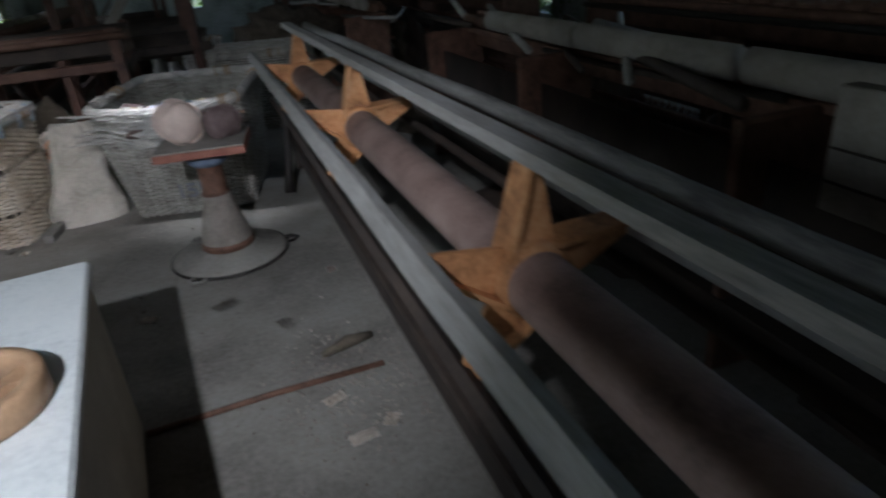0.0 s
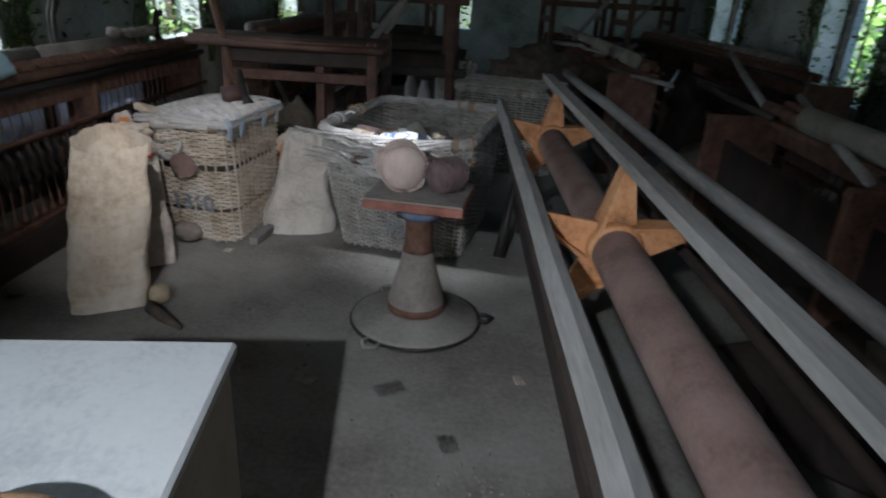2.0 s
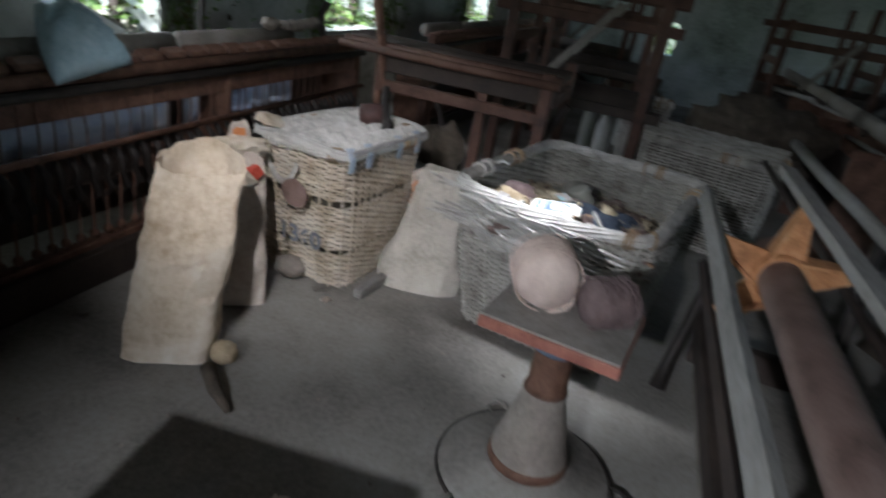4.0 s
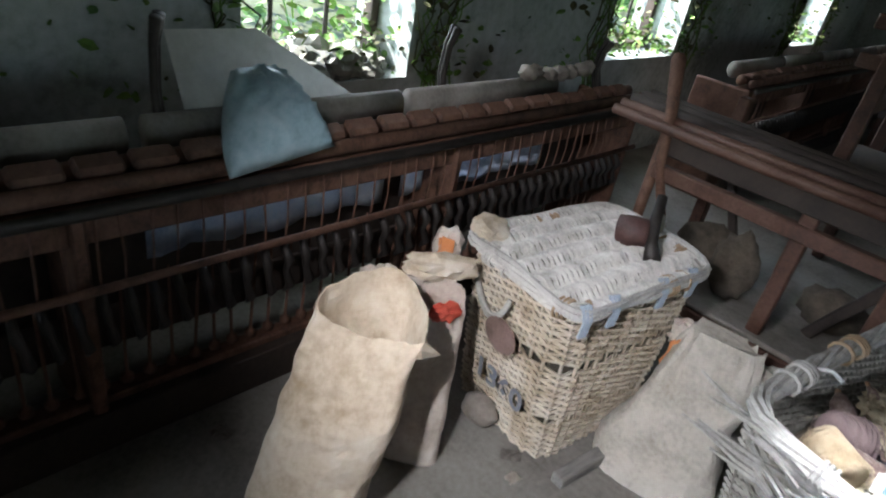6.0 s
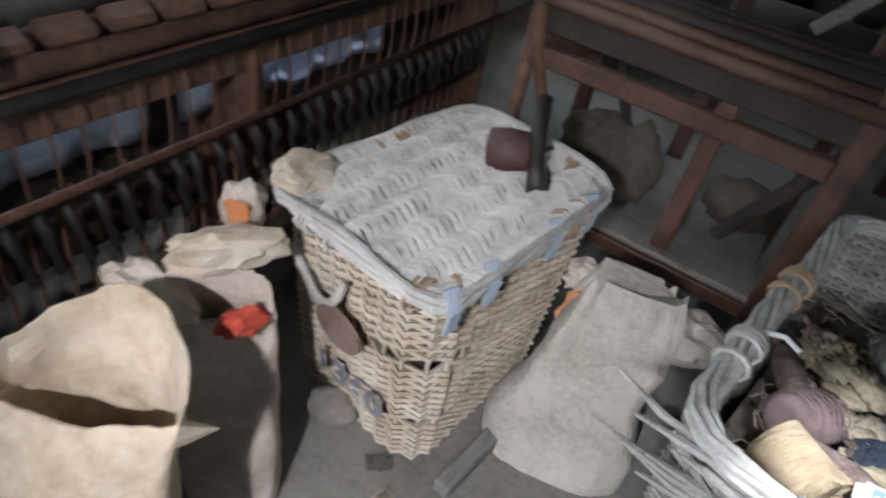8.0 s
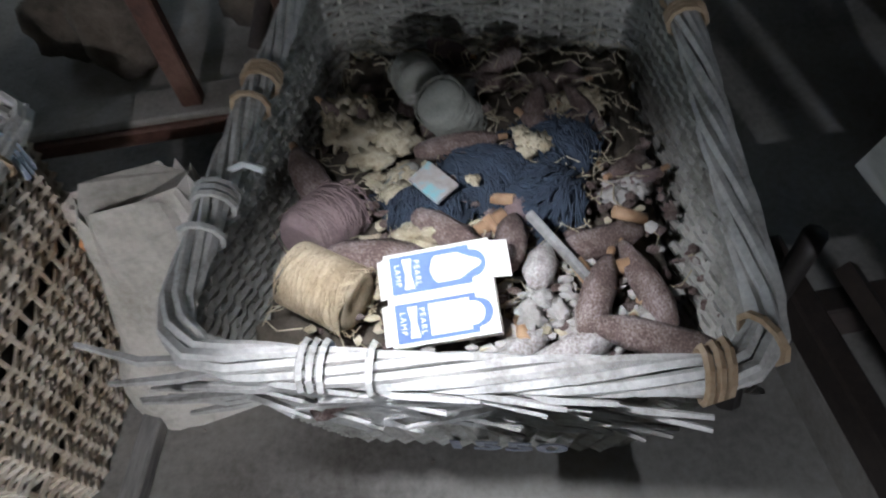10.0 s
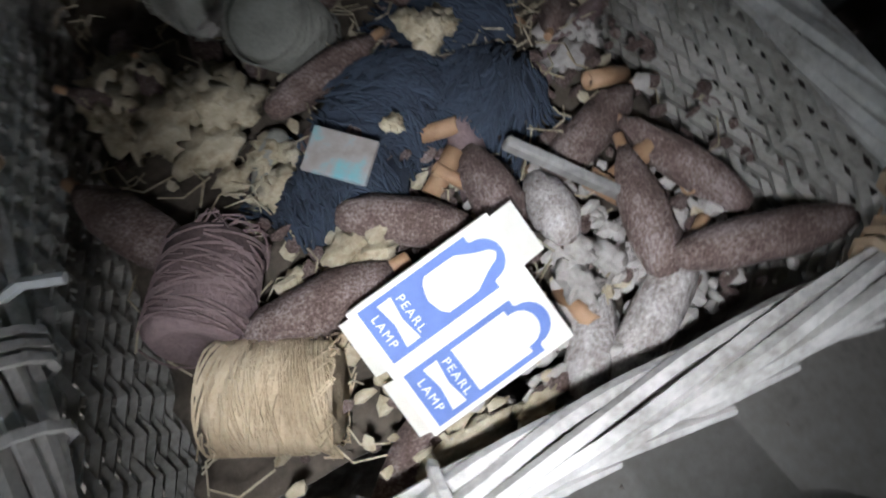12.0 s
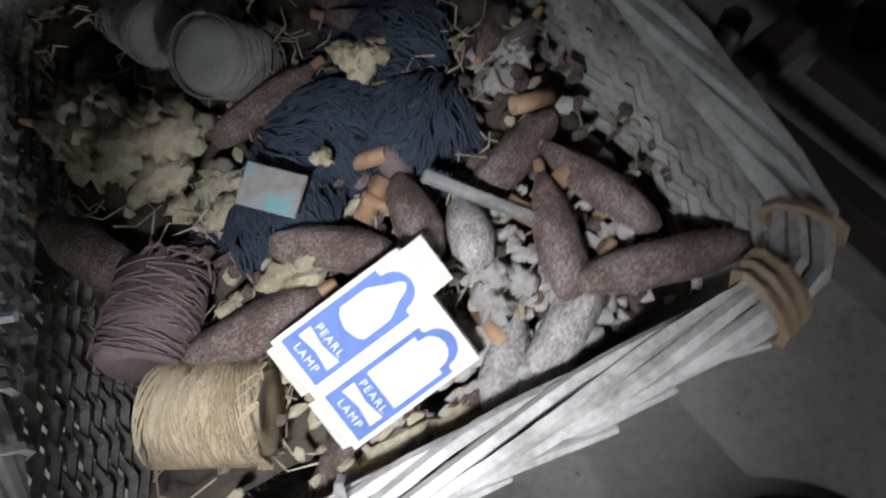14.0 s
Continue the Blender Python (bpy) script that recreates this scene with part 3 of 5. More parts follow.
# ---- wooden rack behind the baskets ----
def rack():
    r = thing("wooden_rack", pose(-1.36, 5.5, 0) @ Matrix.Diagonal((1, 1, 1.05, 1)), "red-brown timber machine frame with long rails", "frame")

    def bar(name, x0, x1, y0, y1, z0, z1, material=BROWNWOOD, m=None):
        bm = bmesh.new()
        box(bm, x0, x1, y0, y1, z0, z1, m)
        part(name, bm, material, r, bevel=0.006)

    bar("post", 0.455, 0.52, -0.05, 0.02, 0, 1.0)
    bar("post", 0.44, 0.50, 0.75, 0.82, 0, 1.0)
    bar("post", -0.52, -0.46, 0.75, 0.82, 0, 1.0)
    bar("mid_post", 0.11, 0.17, -0.02, 0.03, 0.33, 0.92)
    bar("mid_rail", -0.49, 0.455, -0.04, 0.01, 0.74, 0.80)
    bar("bottom_rail", -0.49, 0.455, -0.05, 0.03, 0.25, 0.30)
    bar("bottom_rail", -0.49, 0.5, -0.04, 0.10, 0.302, 0.325, DUSTYWOOD)
    bar("top_board", -0.50, 0.54, -0.03, 0.0, 0.84, 0.93, DARKWOOD)
    bar("side_rail", 0.455, 0.51, 0.02, 0.75, 0.80, 0.87)
    bar("floor_board", -0.45, 0.45, 0.1, 0.8, 0.26, 0.275, DUSTYWOOD)
    for y, z, rr in ((-0.075, 0.955, 0.022), (-0.02, 0.975, 0.02), (0.06, 0.985, 0.026), (0.15, 0.99, 0.022), (0.22, 0.99, 0.02)):
        bm = bmesh.new()
        tube(bm, [(-0.72, y, z), (0, y, z - 0.005), (0.56, y, z)], rr, 10)
        part("pole", bm, DARKWOOD if y > 0 else BROWNWOOD, r, "", True)
    bm = bmesh.new()
    tube(bm, [(-0.36, -0.03, 0.56), (-0.46, -0.035, 0.80), (-0.49, -0.035, 1.0), (-0.54, -0.03, 1.2), (-0.545, -0.03, 1.22)], [0.02, 0.02, 0.024, 0.03, 0.018], 10)
    part("iron_post", bm, RUST, r, "tall round rusty iron post", True)
    bm = bmesh.new()
    tube(bm, [(-0.49, -0.01, 0.0), (-0.49, -0.01, 0.94)], 0.024, 8)
    part("iron_post", bm, RUST, r, "", True)
    bar("brace", -0.03, 0.02, 0.0, 0.04, 0, 0.62, DARKWOOD, pose(0.28, 0.3, 0.27, 0, 28))
    bar("brace", -0.02, 0.02, 0.0, 0.03, 0, 0.5, DARKWOOD, pose(-0.15, 0.55, 0.27, 0, -25))
    return r


rack()
# checked cloth and clutter inside the rack
for i, (x, y, z, w, h) in enumerate(((-1.45, 5.75, 0.29, .10, .32), (-1.62, 5.9, 0.28, .16, .26), (-1.05, 5.95, 0.28, .14, .2))):
    bm = bmesh.new()
    blob(bm, (x, y, z + h / 2), (w, 0.06, h / 2), i + 4, 0.3)
    tagged(part("rag", bm, DIRTWOOL, smooth=True), "dirty faded rag hanging inside the timber frame", "rag", "rags")


# ---- far machinery: looms, dark heaps, poles ----
def loom(m, label):
    t = thing("loom", m, label, "loom", "far looms")
    for x in (0, 1.0):
        for y in (0, 0.9):
            bm = bmesh.new()
            box(bm, x, x + 0.07, y, y + 0.07, 0, 1.55 + 0.25 * (y > 0))
            part("post", bm, BROWNWOOD, t, bevel=0.006)
    for y, z in ((0.0, 0.72), (0.0, 1.28), (0.9, 1.45), (0.9, 0.6), (0.0, 1.46)):
        bm = bmesh.new()
        box(bm, -0.1, 1.17, y + 0.015, y + 0.06, z, z + 0.07)
        part("rail", bm, BROWNWOOD if z > 1 else DARKWOOD, t, bevel=0.006)
    for x in (0.012, 1.012):
        bm = bmesh.new()
        box(bm, x, x + 0.045, 0.07, 0.9, 1.08, 1.15)
        box(bm, x, x + 0.045, 0.07, 0.9, 0.45, 0.52)
        part("side_rail", bm, BROWNWOOD, t)
    bm = bmesh.new()
    tube(bm, [(-0.05, 0.4, 0.78), (1.1, 0.4, 0.78)], 0.09, 12)
    part("warp_beam", bm, DARKWOOD, t, "", True)
    bm = bmesh.new()
    box(bm, 0, 0.05, 0, 0.04, 0, 0.7, pose(0.3, -0.02, 0.9, 0, 38))
    part("brace", bm, DUSTYWOOD, t)
    return t


first_loom = loom(pose(-1.45, 6.6, 0), "tall brown timber loom frame standing among machinery")
for x, y, turn in ((-1.6, 8.9, 4), (-2.0, 11.0, -3), (0.7, 9.8, 3), (1.6, 11.2, -4)):
    copy_thing(first_loom, pose(x, y, 0, 0, 0, turn))
for i in range(26):
    x, y = (rnd(0.75, 3.2), rnd(2.6, 12.5)) if i < 18 else (rnd(-2.6, -0.4), rnd(9, 13))
    bm = bmesh.new()
    blob(bm, (0, 0, 0), (rnd(.2, .45), rnd(.25, .6), rnd(.25, .5)), i, 0.5, 3, 2.2)
    for v in bm.verts:
        v.co.z = max(v.co.z, -0.12)
    ob = tagged(part("waste_heap", bm, DIRTWOOL if i % 3 else DARKWOOD, smooth=True), "dark heap of rotting mill waste on the floor", "heap", "waste heaps")
    ob.location = (x, y, 0.12)
for i in range(16):
    bm = bmesh.new()
    l = rnd(1.2, 2.6)
    tube(bm, [(0, 0, 0), (l / 2, 0, -0.01), (l, 0, 0)], rnd(0.014, 0.03), 7)
    ob = tagged(part("machine_pole", bm, DARKWOOD if i % 2 else GREYWOOD, smooth=True), "loose dusty pole lying across the dark machines", "pole", "loose poles")
    ob.matrix_basis = pose(rnd(1.0, 1.5), rnd(0.5, 9), rnd(0.86, 0.9), 0, rnd(-3, 3), rnd(55, 105))


# ---- wicker baskets ----
def outline(w, l, r, step):
    """Points round a rectangle with rounded corners, about step apart."""
    pts = []
    for cx, cy, a0 in ((w / 2 - r, l / 2 - r, 0), (-w / 2 + r, l / 2 - r, 90), (-w / 2 + r, -l / 2 + r, 180), (w / 2 - r, -l / 2 + r, 270)):
        for k in range(5):
            a = radians(a0 + 90 * k / 4)
            pts.append(Vector((cx + r * math.cos(a), cy + r * math.sin(a), 0)))
    pts.append(pts[0])
    total = sum((b - a).length for a, b in zip(pts, pts[1:]))
    n = int(total / step / 2) * 2
    out, i, acc = [], 0, 0.0
    for k in range(n):
        want = total * k / n
        while acc + (pts[i + 1] - pts[i]).length < want:
            acc += (pts[i + 1] - pts[i]).length
            i += 1
        d = pts[i + 1] - pts[i]
        out.append((pts[i] + d * ((want - acc) / d.length), Vector((d.y, -d.x, 0)).normalized()))
    return out


def basket(name, m, label, w, l, h, taper, weave, rim, sag=0.0, gap=0.021, loose=0, bands=(), open_top=True, rod=0.0095, deep=None):
    b = thing(name, m, label, "basket", "wicker skeps")
    stakes = outline(w, l, 0.09, 0.052)
    n = len(stakes)

    def at(k, z):
        p, nn = stakes[k % n]
        s, q = taper + (1 - taper) * z / h, (deep or taper) + (1 - (deep or taper)) * z / h
        bulge = 0.008 * math.sin(math.pi * z / h) + 0.006 * noise.noise((k * 0.15, z * 3, w * 9))
        front = max(0, -p.y / (l / 2)) ** 6 * math.cos(p.x / w * 3.1)
        return Vector((p.x * s, p.y * q, z - sag * front * (z / h) ** 2)) + nn * bulge, nn

    bm = bmesh.new()
    for k in range(n):
        tube(bm, [at(k, h * j / 6)[0] for j in range(7)], rod * 0.75, 5)
    part("stake_ring", bm, weave, b)["kind"] = "stuff"
    bm = bmesh.new()
    z, row = 0.012, 0
    while z < h - 0.02:
        in_open = any(a < z < c for a, c in bands)
        if in_open:
            z += 0.01
            continue
        pts, rr = [], rod * rnd(0.7, 1.05)
        for k in range(n):
            p, nn = at(k, z + 0.004 * noise.noise((k * 0.3, row, 2)))
            pts.append(p + nn * (rod * 1.25 if (k + row) % 2 else -rod * 1.25))
        tube(bm, pts, rr, 4, close=True)
        z += gap * rnd(0.85, 1.1)
        row += 1
    part("weave", bm, weave, b)["kind"] = "stuff"
    # dark sheet painting the shade behind the gaps of closed skeps, and the base
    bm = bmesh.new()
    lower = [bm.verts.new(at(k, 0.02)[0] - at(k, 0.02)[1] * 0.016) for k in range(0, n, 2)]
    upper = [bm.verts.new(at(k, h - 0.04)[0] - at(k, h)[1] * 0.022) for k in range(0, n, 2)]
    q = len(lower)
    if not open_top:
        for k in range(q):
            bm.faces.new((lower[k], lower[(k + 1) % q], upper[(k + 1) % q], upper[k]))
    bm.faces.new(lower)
    part("base", bm, BASKETSHADE, b)
    # rim: several twisted rods, wrapped at the corners
    bm = bmesh.new()
    for s in range(7):
        pts = []
        for k in range(0, n * 2):
            p, nn = at(k // 2, h)
            if k % 2:
                p = (p + at(k // 2 + 1, h)[0]) / 2
            a = 2 * math.pi * s / 7 + k * 0.22
            rr = 0.021 + 0.004 * noise.noise((k * 0.2, s, w))
            pts.append(p + nn * math.cos(a) * rr + Vector((0, 0, math.sin(a) * rr * 0.8)))
        tube(bm, pts, 0.0085, 5, close=True)
    part("rim", bm, rim, b, "twisted bleached willow rim")["kind"] = "stuff"
    # broken rods sticking out below the rim
    for i in range(loose):
        bm = bmesh.new()
        k = int(n * rnd(0.53, 0.69))
        p, nn = at(k, h - rnd(0.0, 0.2))
        p = p + nn * 0.012
        d = (at(k + 1, h)[0] - at(k, h)[0]).normalized() * random.choice((1, 1, -1))
        tube(bm, [p - nn * 0.006, p + d * 0.07 + nn * rnd(0.008, 0.02) + Vector((0, 0, rnd(-.015, .01))), p + d * rnd(0.12, 0.2) + nn * rnd(0.008, 0.035) + Vector((0, 0, rnd(-.03, .004)))], [0.008, 0.008, 0.004], 5)
        part("loose_rod", bm, rim, b)
    for f in (0.08, 0.36, 0.45, 0.72, 0.58, 0.93):
        bm = bmesh.new()
        for j in range(4):
            k = int(n * f) + j * 0.4
            p, nn = at(int(k), h)
            t = (at(int(k) + 1, h)[0] - p).normalized()
            p = p + t * j * 0.014
            tube(bm, [p + nn * 0.036 * math.cos(a) + Vector((0, 0, 0.032 * math.sin(a))) for a in [i * math.pi / 5 for i in range(10)]], 0.006, 4, close=True)
        part("binding", bm, BANDWICKER if f in (0.08, 0.36, 0.93, 0.72) else rim, b)
    return b


def handle(parent, x, y, z, r, material):
    bm = bmesh.new()
    for o in (0, 0.012):
        tube(bm, [(x + r * math.cos(a) * 1.1, y - 0.03 - 0.012 * math.sin(a * 2), z - r * 1.3 * math.sin(a) + o) for a in [math.pi * k / 10 for k in range(11)]], 0.009, 6)
    part("handle", bm, material, parent, "frayed rope-like wicker handle", True)


def stencil(text, parent, m, size):
    data = bpy.data.curves.new("number", "FONT")
    data.body, data.size, data.extrude, data.align_x = text, size, 0.0012, "CENTER"
    data.offset = 0.003
    ob = new("number", data)
    data.materials.append(STENCIL)
    ob.parent = parent
    ob.matrix_basis = m
    ob["label"] = "painted stencil number"


AM = pose(-1.67, 4.80, 0, 0, 0, -8)
skep_a = basket("lidded_skep", AM, "tall closed wicker skep with ribbed lid, standing on the floor", 0.49, 0.70, 0.67, 0.93, WICKER, RIMWICKER, bands=((0.43, 0.455), (0.19, 0.21)), open_top=False, gap=0.0142, rod=0.008, deep=0.78)
# lid of rods woven across ribs
bm = bmesh.new()
for k in range(62):
    y = -0.345 + 0.69 * k / 61
    tube(bm, [(x, y + rnd(-.002, .002), 0.012 * math.cos((x / 0.52 + 0.5) * 2 * math.pi * 6 + (k % 2) * 0.5) - 0.02 * (x / 0.26) ** 2 - 0.015 * (y / 0.35) ** 2 + rnd(0, .002)) for x in [-0.26 + 0.52 * j / 36 for j in range(37)]], 0.0066, 4)
lid = part("lid", bm, RIMWICKER, skep_a, "bleached ribbed wicker lid")
lid.location = (0, 0, 0.712)
lid["kind"] = "stuff"
bm = bmesh.new()
for s in range(3):
    tube(bm, [Vector((p.x, p.y, 0.688 + s * 0.013 - 0.02 * (p.x / 0.26) ** 2)) + nn * (0.012 + 0.005 * math.sin(k * 0.9 + s * 2)) for k, (p, nn) in enumerate(outline(0.51, 0.72, 0.06, 0.04))], 0.009, 5, close=True)
part("lid_edge", bm, RIMWICKER, skep_a)
for y in (-0.33, -0.20, 0.05, 0.22):
    bm = bmesh.new()
    for j in range(3):
        tube(bm, [(0.245 + j * 0.004, y + j * 0.013, 0.715), (0.273, y + j * 0.013, 0.67), (0.268, y + j * 0.013, 0.61)], 0.007, 5)
    part("lid_tie", bm, BLUEWICKER, skep_a, "faded blue tie")
handle(skep_a, -0.06, -0.35, 0.585, 0.075, RIMWICKER)
bm = bmesh.new()
lathe(bm, [(0.085, 0), (0.085, 0.008)], 24, pose(0.03, -0.388, 0.465, 97, 0, 0) @ Matrix.Diagonal((0.85, 0.78, 1, 1)))
part("name_plate", bm, RUSTPIPE, skep_a, "oval rusty brown plate")
stencil("1360", skep_a, pose(0.04, -0.347, 0.21, 97, 0, 0), 0.125)

# things lying on the lid
bm = bmesh.new()
lathe(bm, [(0.035, -0.055), (0.052, -0.05), (0.056, 0.0), (0.05, 0.05), (0.03, 0.058)], 18, pose(-1.62, 4.95, 0.755, 0, 80, 20))
tagged(part("yarn_cob", bm, MAROON, smooth=True), "dull maroon yarn cob lying on the skep lid", "yarn cob", "yarn cobs")
bm = bmesh.new()
tube(bm, [(-1.50, 4.90, 0.715), (-1.54, 4.95, 0.75), (-1.57, 4.99, 0.80), (-1.60, 5.05, 0.88)], [0.03, 0.02, 0.022, 0.018], 8)
tagged(part("iron_fitting", bm, IRON, smooth=True), "rusty forked iron fitting on the skep lid", "iron fitting")
bm = bmesh.new()
blob(bm, (-1.585, 5.06, 0.765), (0.026, 0.026, 0.045), 3)
tagged(part("wool_ball", bm, PALEWOOL, smooth=True), "pale wool ball on the skep lid", "wool", "wool lumps")


def crumple(bm, pts, amount, seed, freq=6.0):
    for v in bm.verts:
        v.co += Vector((noise.noise(v.co * freq + Vector((seed, 0, 0))), noise.noise(v.co * freq + Vector((0, seed, 5))), noise.noise(v.co * freq + Vector((9, 0, seed))))) * amount
        fold = noise.noise(v.co * freq * 2.3 + Vector((seed, seed, 0)))
        v.co += Vector((fold, -fold, fold * 0.3)) * amount * 0.5


def paper_sack(name, m, label, w, d, h, material, seed, lean=(0, 0), bulge=0.1, thick=0.004):
    """An upright open paper sack, squarer below, its mouth straight in front and bowed behind."""
    bm = bmesh.new()
    n, rows = 56, 34
    grid = []
    for j in range(rows + 1):
        t, ring = j / rows, []
        for k in range(n):
            a = 2 * math.pi * k / n
            c, q = math.cos(a), math.sin(a)
            e = 0.35 + 0.65 * t
            x = math.copysign(abs(c) ** e, c) * w / 2 * (1 + 0.05 * math.sin(t * 3.1))
            open_y = math.copysign(abs(q) ** 1.3, q) * (bulge if q > 0 else 0.025)
            y = math.copysign(abs(q) ** e, q) * d / 2 * (1 - t ** 1.6) + open_y * t ** 1.6
            lip = (0.05 * q if q > 0 else 0.035 * q) * t ** 4 + 0.012 * noise.noise((k * 0.6, seed, 0)) * t ** 6
            ring.append(bm.verts.new((x + lean[0] * t, y + lean[1] * t, h * t + lip)))
        grid.append(ring)
    for a, b in zip(grid, grid[1:]):
        for k in range(n):
            bm.faces.new((a[k], a[(k + 1) % n], b[(k + 1) % n], b[k]))
    bm.faces.new(grid[0][::-1])
    crumple(bm, None, 0.016, seed)
    crumple(bm, None, 0.006, seed + 3, 17)
    low = min(v.co.z for v in bm.verts)
    for v in bm.verts:
        v.co.z -= low
    bmesh.ops.recalc_face_normals(bm, faces=bm.faces[:])
    bmesh.ops.solidify(bm, geom=bm.faces[:], thickness=thick)
    ob = part(name, bm, material, smooth=False)
    ob.matrix_basis = m
    return tagged(ob, label, "sack", "paper sacks")


paper_sack("paper_sack", pose(-1.765, 3.715, 0, 0, 0, 27), "tall open brown paper sack standing on the floor", 0.31, 0.2, 0.685, PAPER, 1.3, (0.08, 0.145), 0.19)
pale_sack = paper_sack("paper_sack", pose(-1.80, 4.18, 0, 0, 0, 38), "pale paper sack with red print slumped behind another", 0.22, 0.17, 0.60, PALEPAPER, 4.1, (-0.02, 0.06), 0.04)
for x, y, z, s, mt, lab in ((-1.97, 4.15, 0.58, (0.1, 0.05, 0.06), PALEPAPER, "crumpled pale paper on top of a sack"), (-1.90, 4.28, 0.655, (0.125, 0.06, 0.045), PAPER, "folded brown paper on top of a sack"), (-1.785, 4.215, 0.575, (0.05, 0.03, 0.035), REDPRINT, "red packet tucked in a sack"), (-1.99, 4.41, 0.65, (0.05, 0.05, 0.09), PALEPAPER, "torn printed paper beside the skep"), (-1.92, 4.53, 0.725, (0.10, 0.06, 0.02), PAPER, "torn brown paper on the skep lid")):
    bm = bmesh.new()
    blob(bm, (0, 0, 0), s, x * 9, 0.35, 3, 1.8)
    ob = tagged(part("paper_scrap", bm, mt), lab, "paper", "paper scraps")
    ob.matrix_basis = pose(x, y, z, rnd(-25, 25), rnd(-20, 20), rnd(0, 180))
bm = bmesh.new()
box(bm, -0.02, 0.025, -0.002, 0.002, -0.03, 0.04)
box(bm, -0.03, -0.022, -0.002, 0.002, -0.04, 0.03)
ob = tagged(part("printed_scrap", bm, ORANGEPRINT), "orange printed paper strip beside the skep", "paper", "paper scraps")
ob.matrix_basis = pose(-1.955, 4.365, 0.67, 10, 0, 20)

# dusty sack slumped between the two skeps
bm = bmesh.new()
n, rows = 36, 20
grid = []
for j in range(rows + 1):
    t, ring = j / rows, []
    for k in range(n):
        a = 2 * math.pi * k / n
        c, s = math.cos(a), math.sin(a)
        wide = 0.20 * (1 - 0.45 * t ** 1.5) + 0.015 * math.sin(t * 9)
        ring.append(bm.verts.new((math.copysign(abs(c) ** 0.6, c) * wide + 0.05 * t, math.copysign(abs(s) ** 0.7, s) * 0.13 * (1 - 0.55 * t) + 0.12 * t, 0.55 * t + 0.02 * math.sin(k * 1.9) * t ** 3)))
    grid.append(ring)
for a, b in zip(grid, grid[1:]):
    for k in range(n):
        bm.faces.new((a[k], a[(k + 1) % n], b[(k + 1) % n], b[k]))
bm.faces.new(grid[0][::-1]), bm.faces.new(grid[-1])
crumple(bm, None, 0.022, 7.7, 7)
for v in bm.verts:
    v.co.z = max(v.co.z, 0.0)
ob = tagged(part("paper_sack", bm, DUSTPAPER), "dust-grey crumpled sack slumped between the wicker skeps", "sack", "paper sacks")
ob.matrix_basis = pose(-1.20, 4.83, 0, 0, 0, 14)
for x, y, z, s, mt, lab in ((-1.31, 4.93, 0.42, (0.03, 0.02, 0.11), ORANGEPRINT, "orange printed edge of the dusty sack"), (-1.02, 5.03, 0.42, (0.1, 0.06, 0.09), DUSTPAPER, "torn mouth of a dusty paper sack"), (-1.33, 5.0, 0.47, (0.05, 0.04, 0.06), PALEPAPER, "white plastic tucked in a dusty sack")):
    bm = bmesh.new()
    blob(bm, (0, 0, 0), s, x * 5, 0.45, 3, 2.2)
    ob = tagged(part("paper_scrap", bm, mt), lab, "paper", "paper scraps")
    ob.matrix_basis = pose(x, y, z, 20, 10, 15)

# plank beside the lidded skep
bm = bmesh.new()
box(bm, -0.025, 0.025, -0.02, 0.82, 0.004, 0.05)
ob = tagged(part("plank", bm, GREYWOOD, bevel=0.004), "narrow grey plank on the floor beside the skep", "plank")
ob.matrix_basis = pose(-1.37, 4.5, 0, 0, 0, -7)

BM = pose(-0.525, 4.90, 0, 0, 0, -11)
skep_b = basket("open_skep", BM, "wide open grey wicker skep heaped with yarn waste", 0.82, 1.08, 0.69, 0.84, GREYWICKER, SKEPRIM, sag=0.035, loose=85, gap=0.0138, rod=0.0082, deep=0.74)
stencil("1550", skep_b, pose(0.06, -0.458, 0.12, 100, 0, 0), 0.13)
bm = bmesh.new()
tube(bm, [(-0.40, -0.20, 0.70), (-0.36, -0.21, 0.725), (-0.325, -0.22, 0.72)], 0.006, 6)
part("peg", bm, WHITEBOARD, skep_b, "short white peg through the rim")

# farther skeps
cm = pose(0.12, 6.68, 0, 0, 0, -14)
skep_c = basket("closed_skep", cm, "grey-brown wicker skep with a flat lid beyond the reel", 0.86, 0.55, 0.66, 0.92, GREYWICKER, GREYWICKER, gap=0.022, open_top=False)
bm = bmesh.new()
for k in range(24):
    tube(bm, [(-0.43 + 0.86 * j / 12, -0.27 + 0.54 * k / 23, 0.70 + 0.006 * math.cos(j * 3.14 + k * 3.14)) for j in range(13)], 0.012, 4)
part("lid", bm, GREYWICKER, skep_c)["kind"] = "stuff"
skep_d = basket("small_basket", pose(-0.42, 8.6, 0, 0, 0, 5), "small white wicker basket among the machines", 0.42, 0.42, 0.62, 0.8, RIMWICKER, RIMWICKER, gap=0.03)
bm = bmesh.new()
blob(bm, (0, 0, 0), (0.5, 0.4, 0.3), 8, 0.4, 4, 2.5)
ob = tagged(part("wool_heap", bm, DIRTWOOL, smooth=True), "brown heap of waste wool behind the closed skep", "wool", "waste heaps")
ob.location = (0.45, 7.5, 0.62)
for i, (x, y) in enumerate(((-0.75, 8.3), (-0.62, 9.2), (-0.95, 8.8))):
    bm = bmesh.new()
    lathe(bm, [(0.06, 0), (0.075, 0.02), (0.07, 0.34), (0.04, 0.42), (0.045, 0.46)], 14)
    ob = tagged(part("white_drum", bm, WHITEBOARD, smooth=True), "small dusty white canister on the floor", "canister", "canisters")
    ob.location = (x, y, 0)


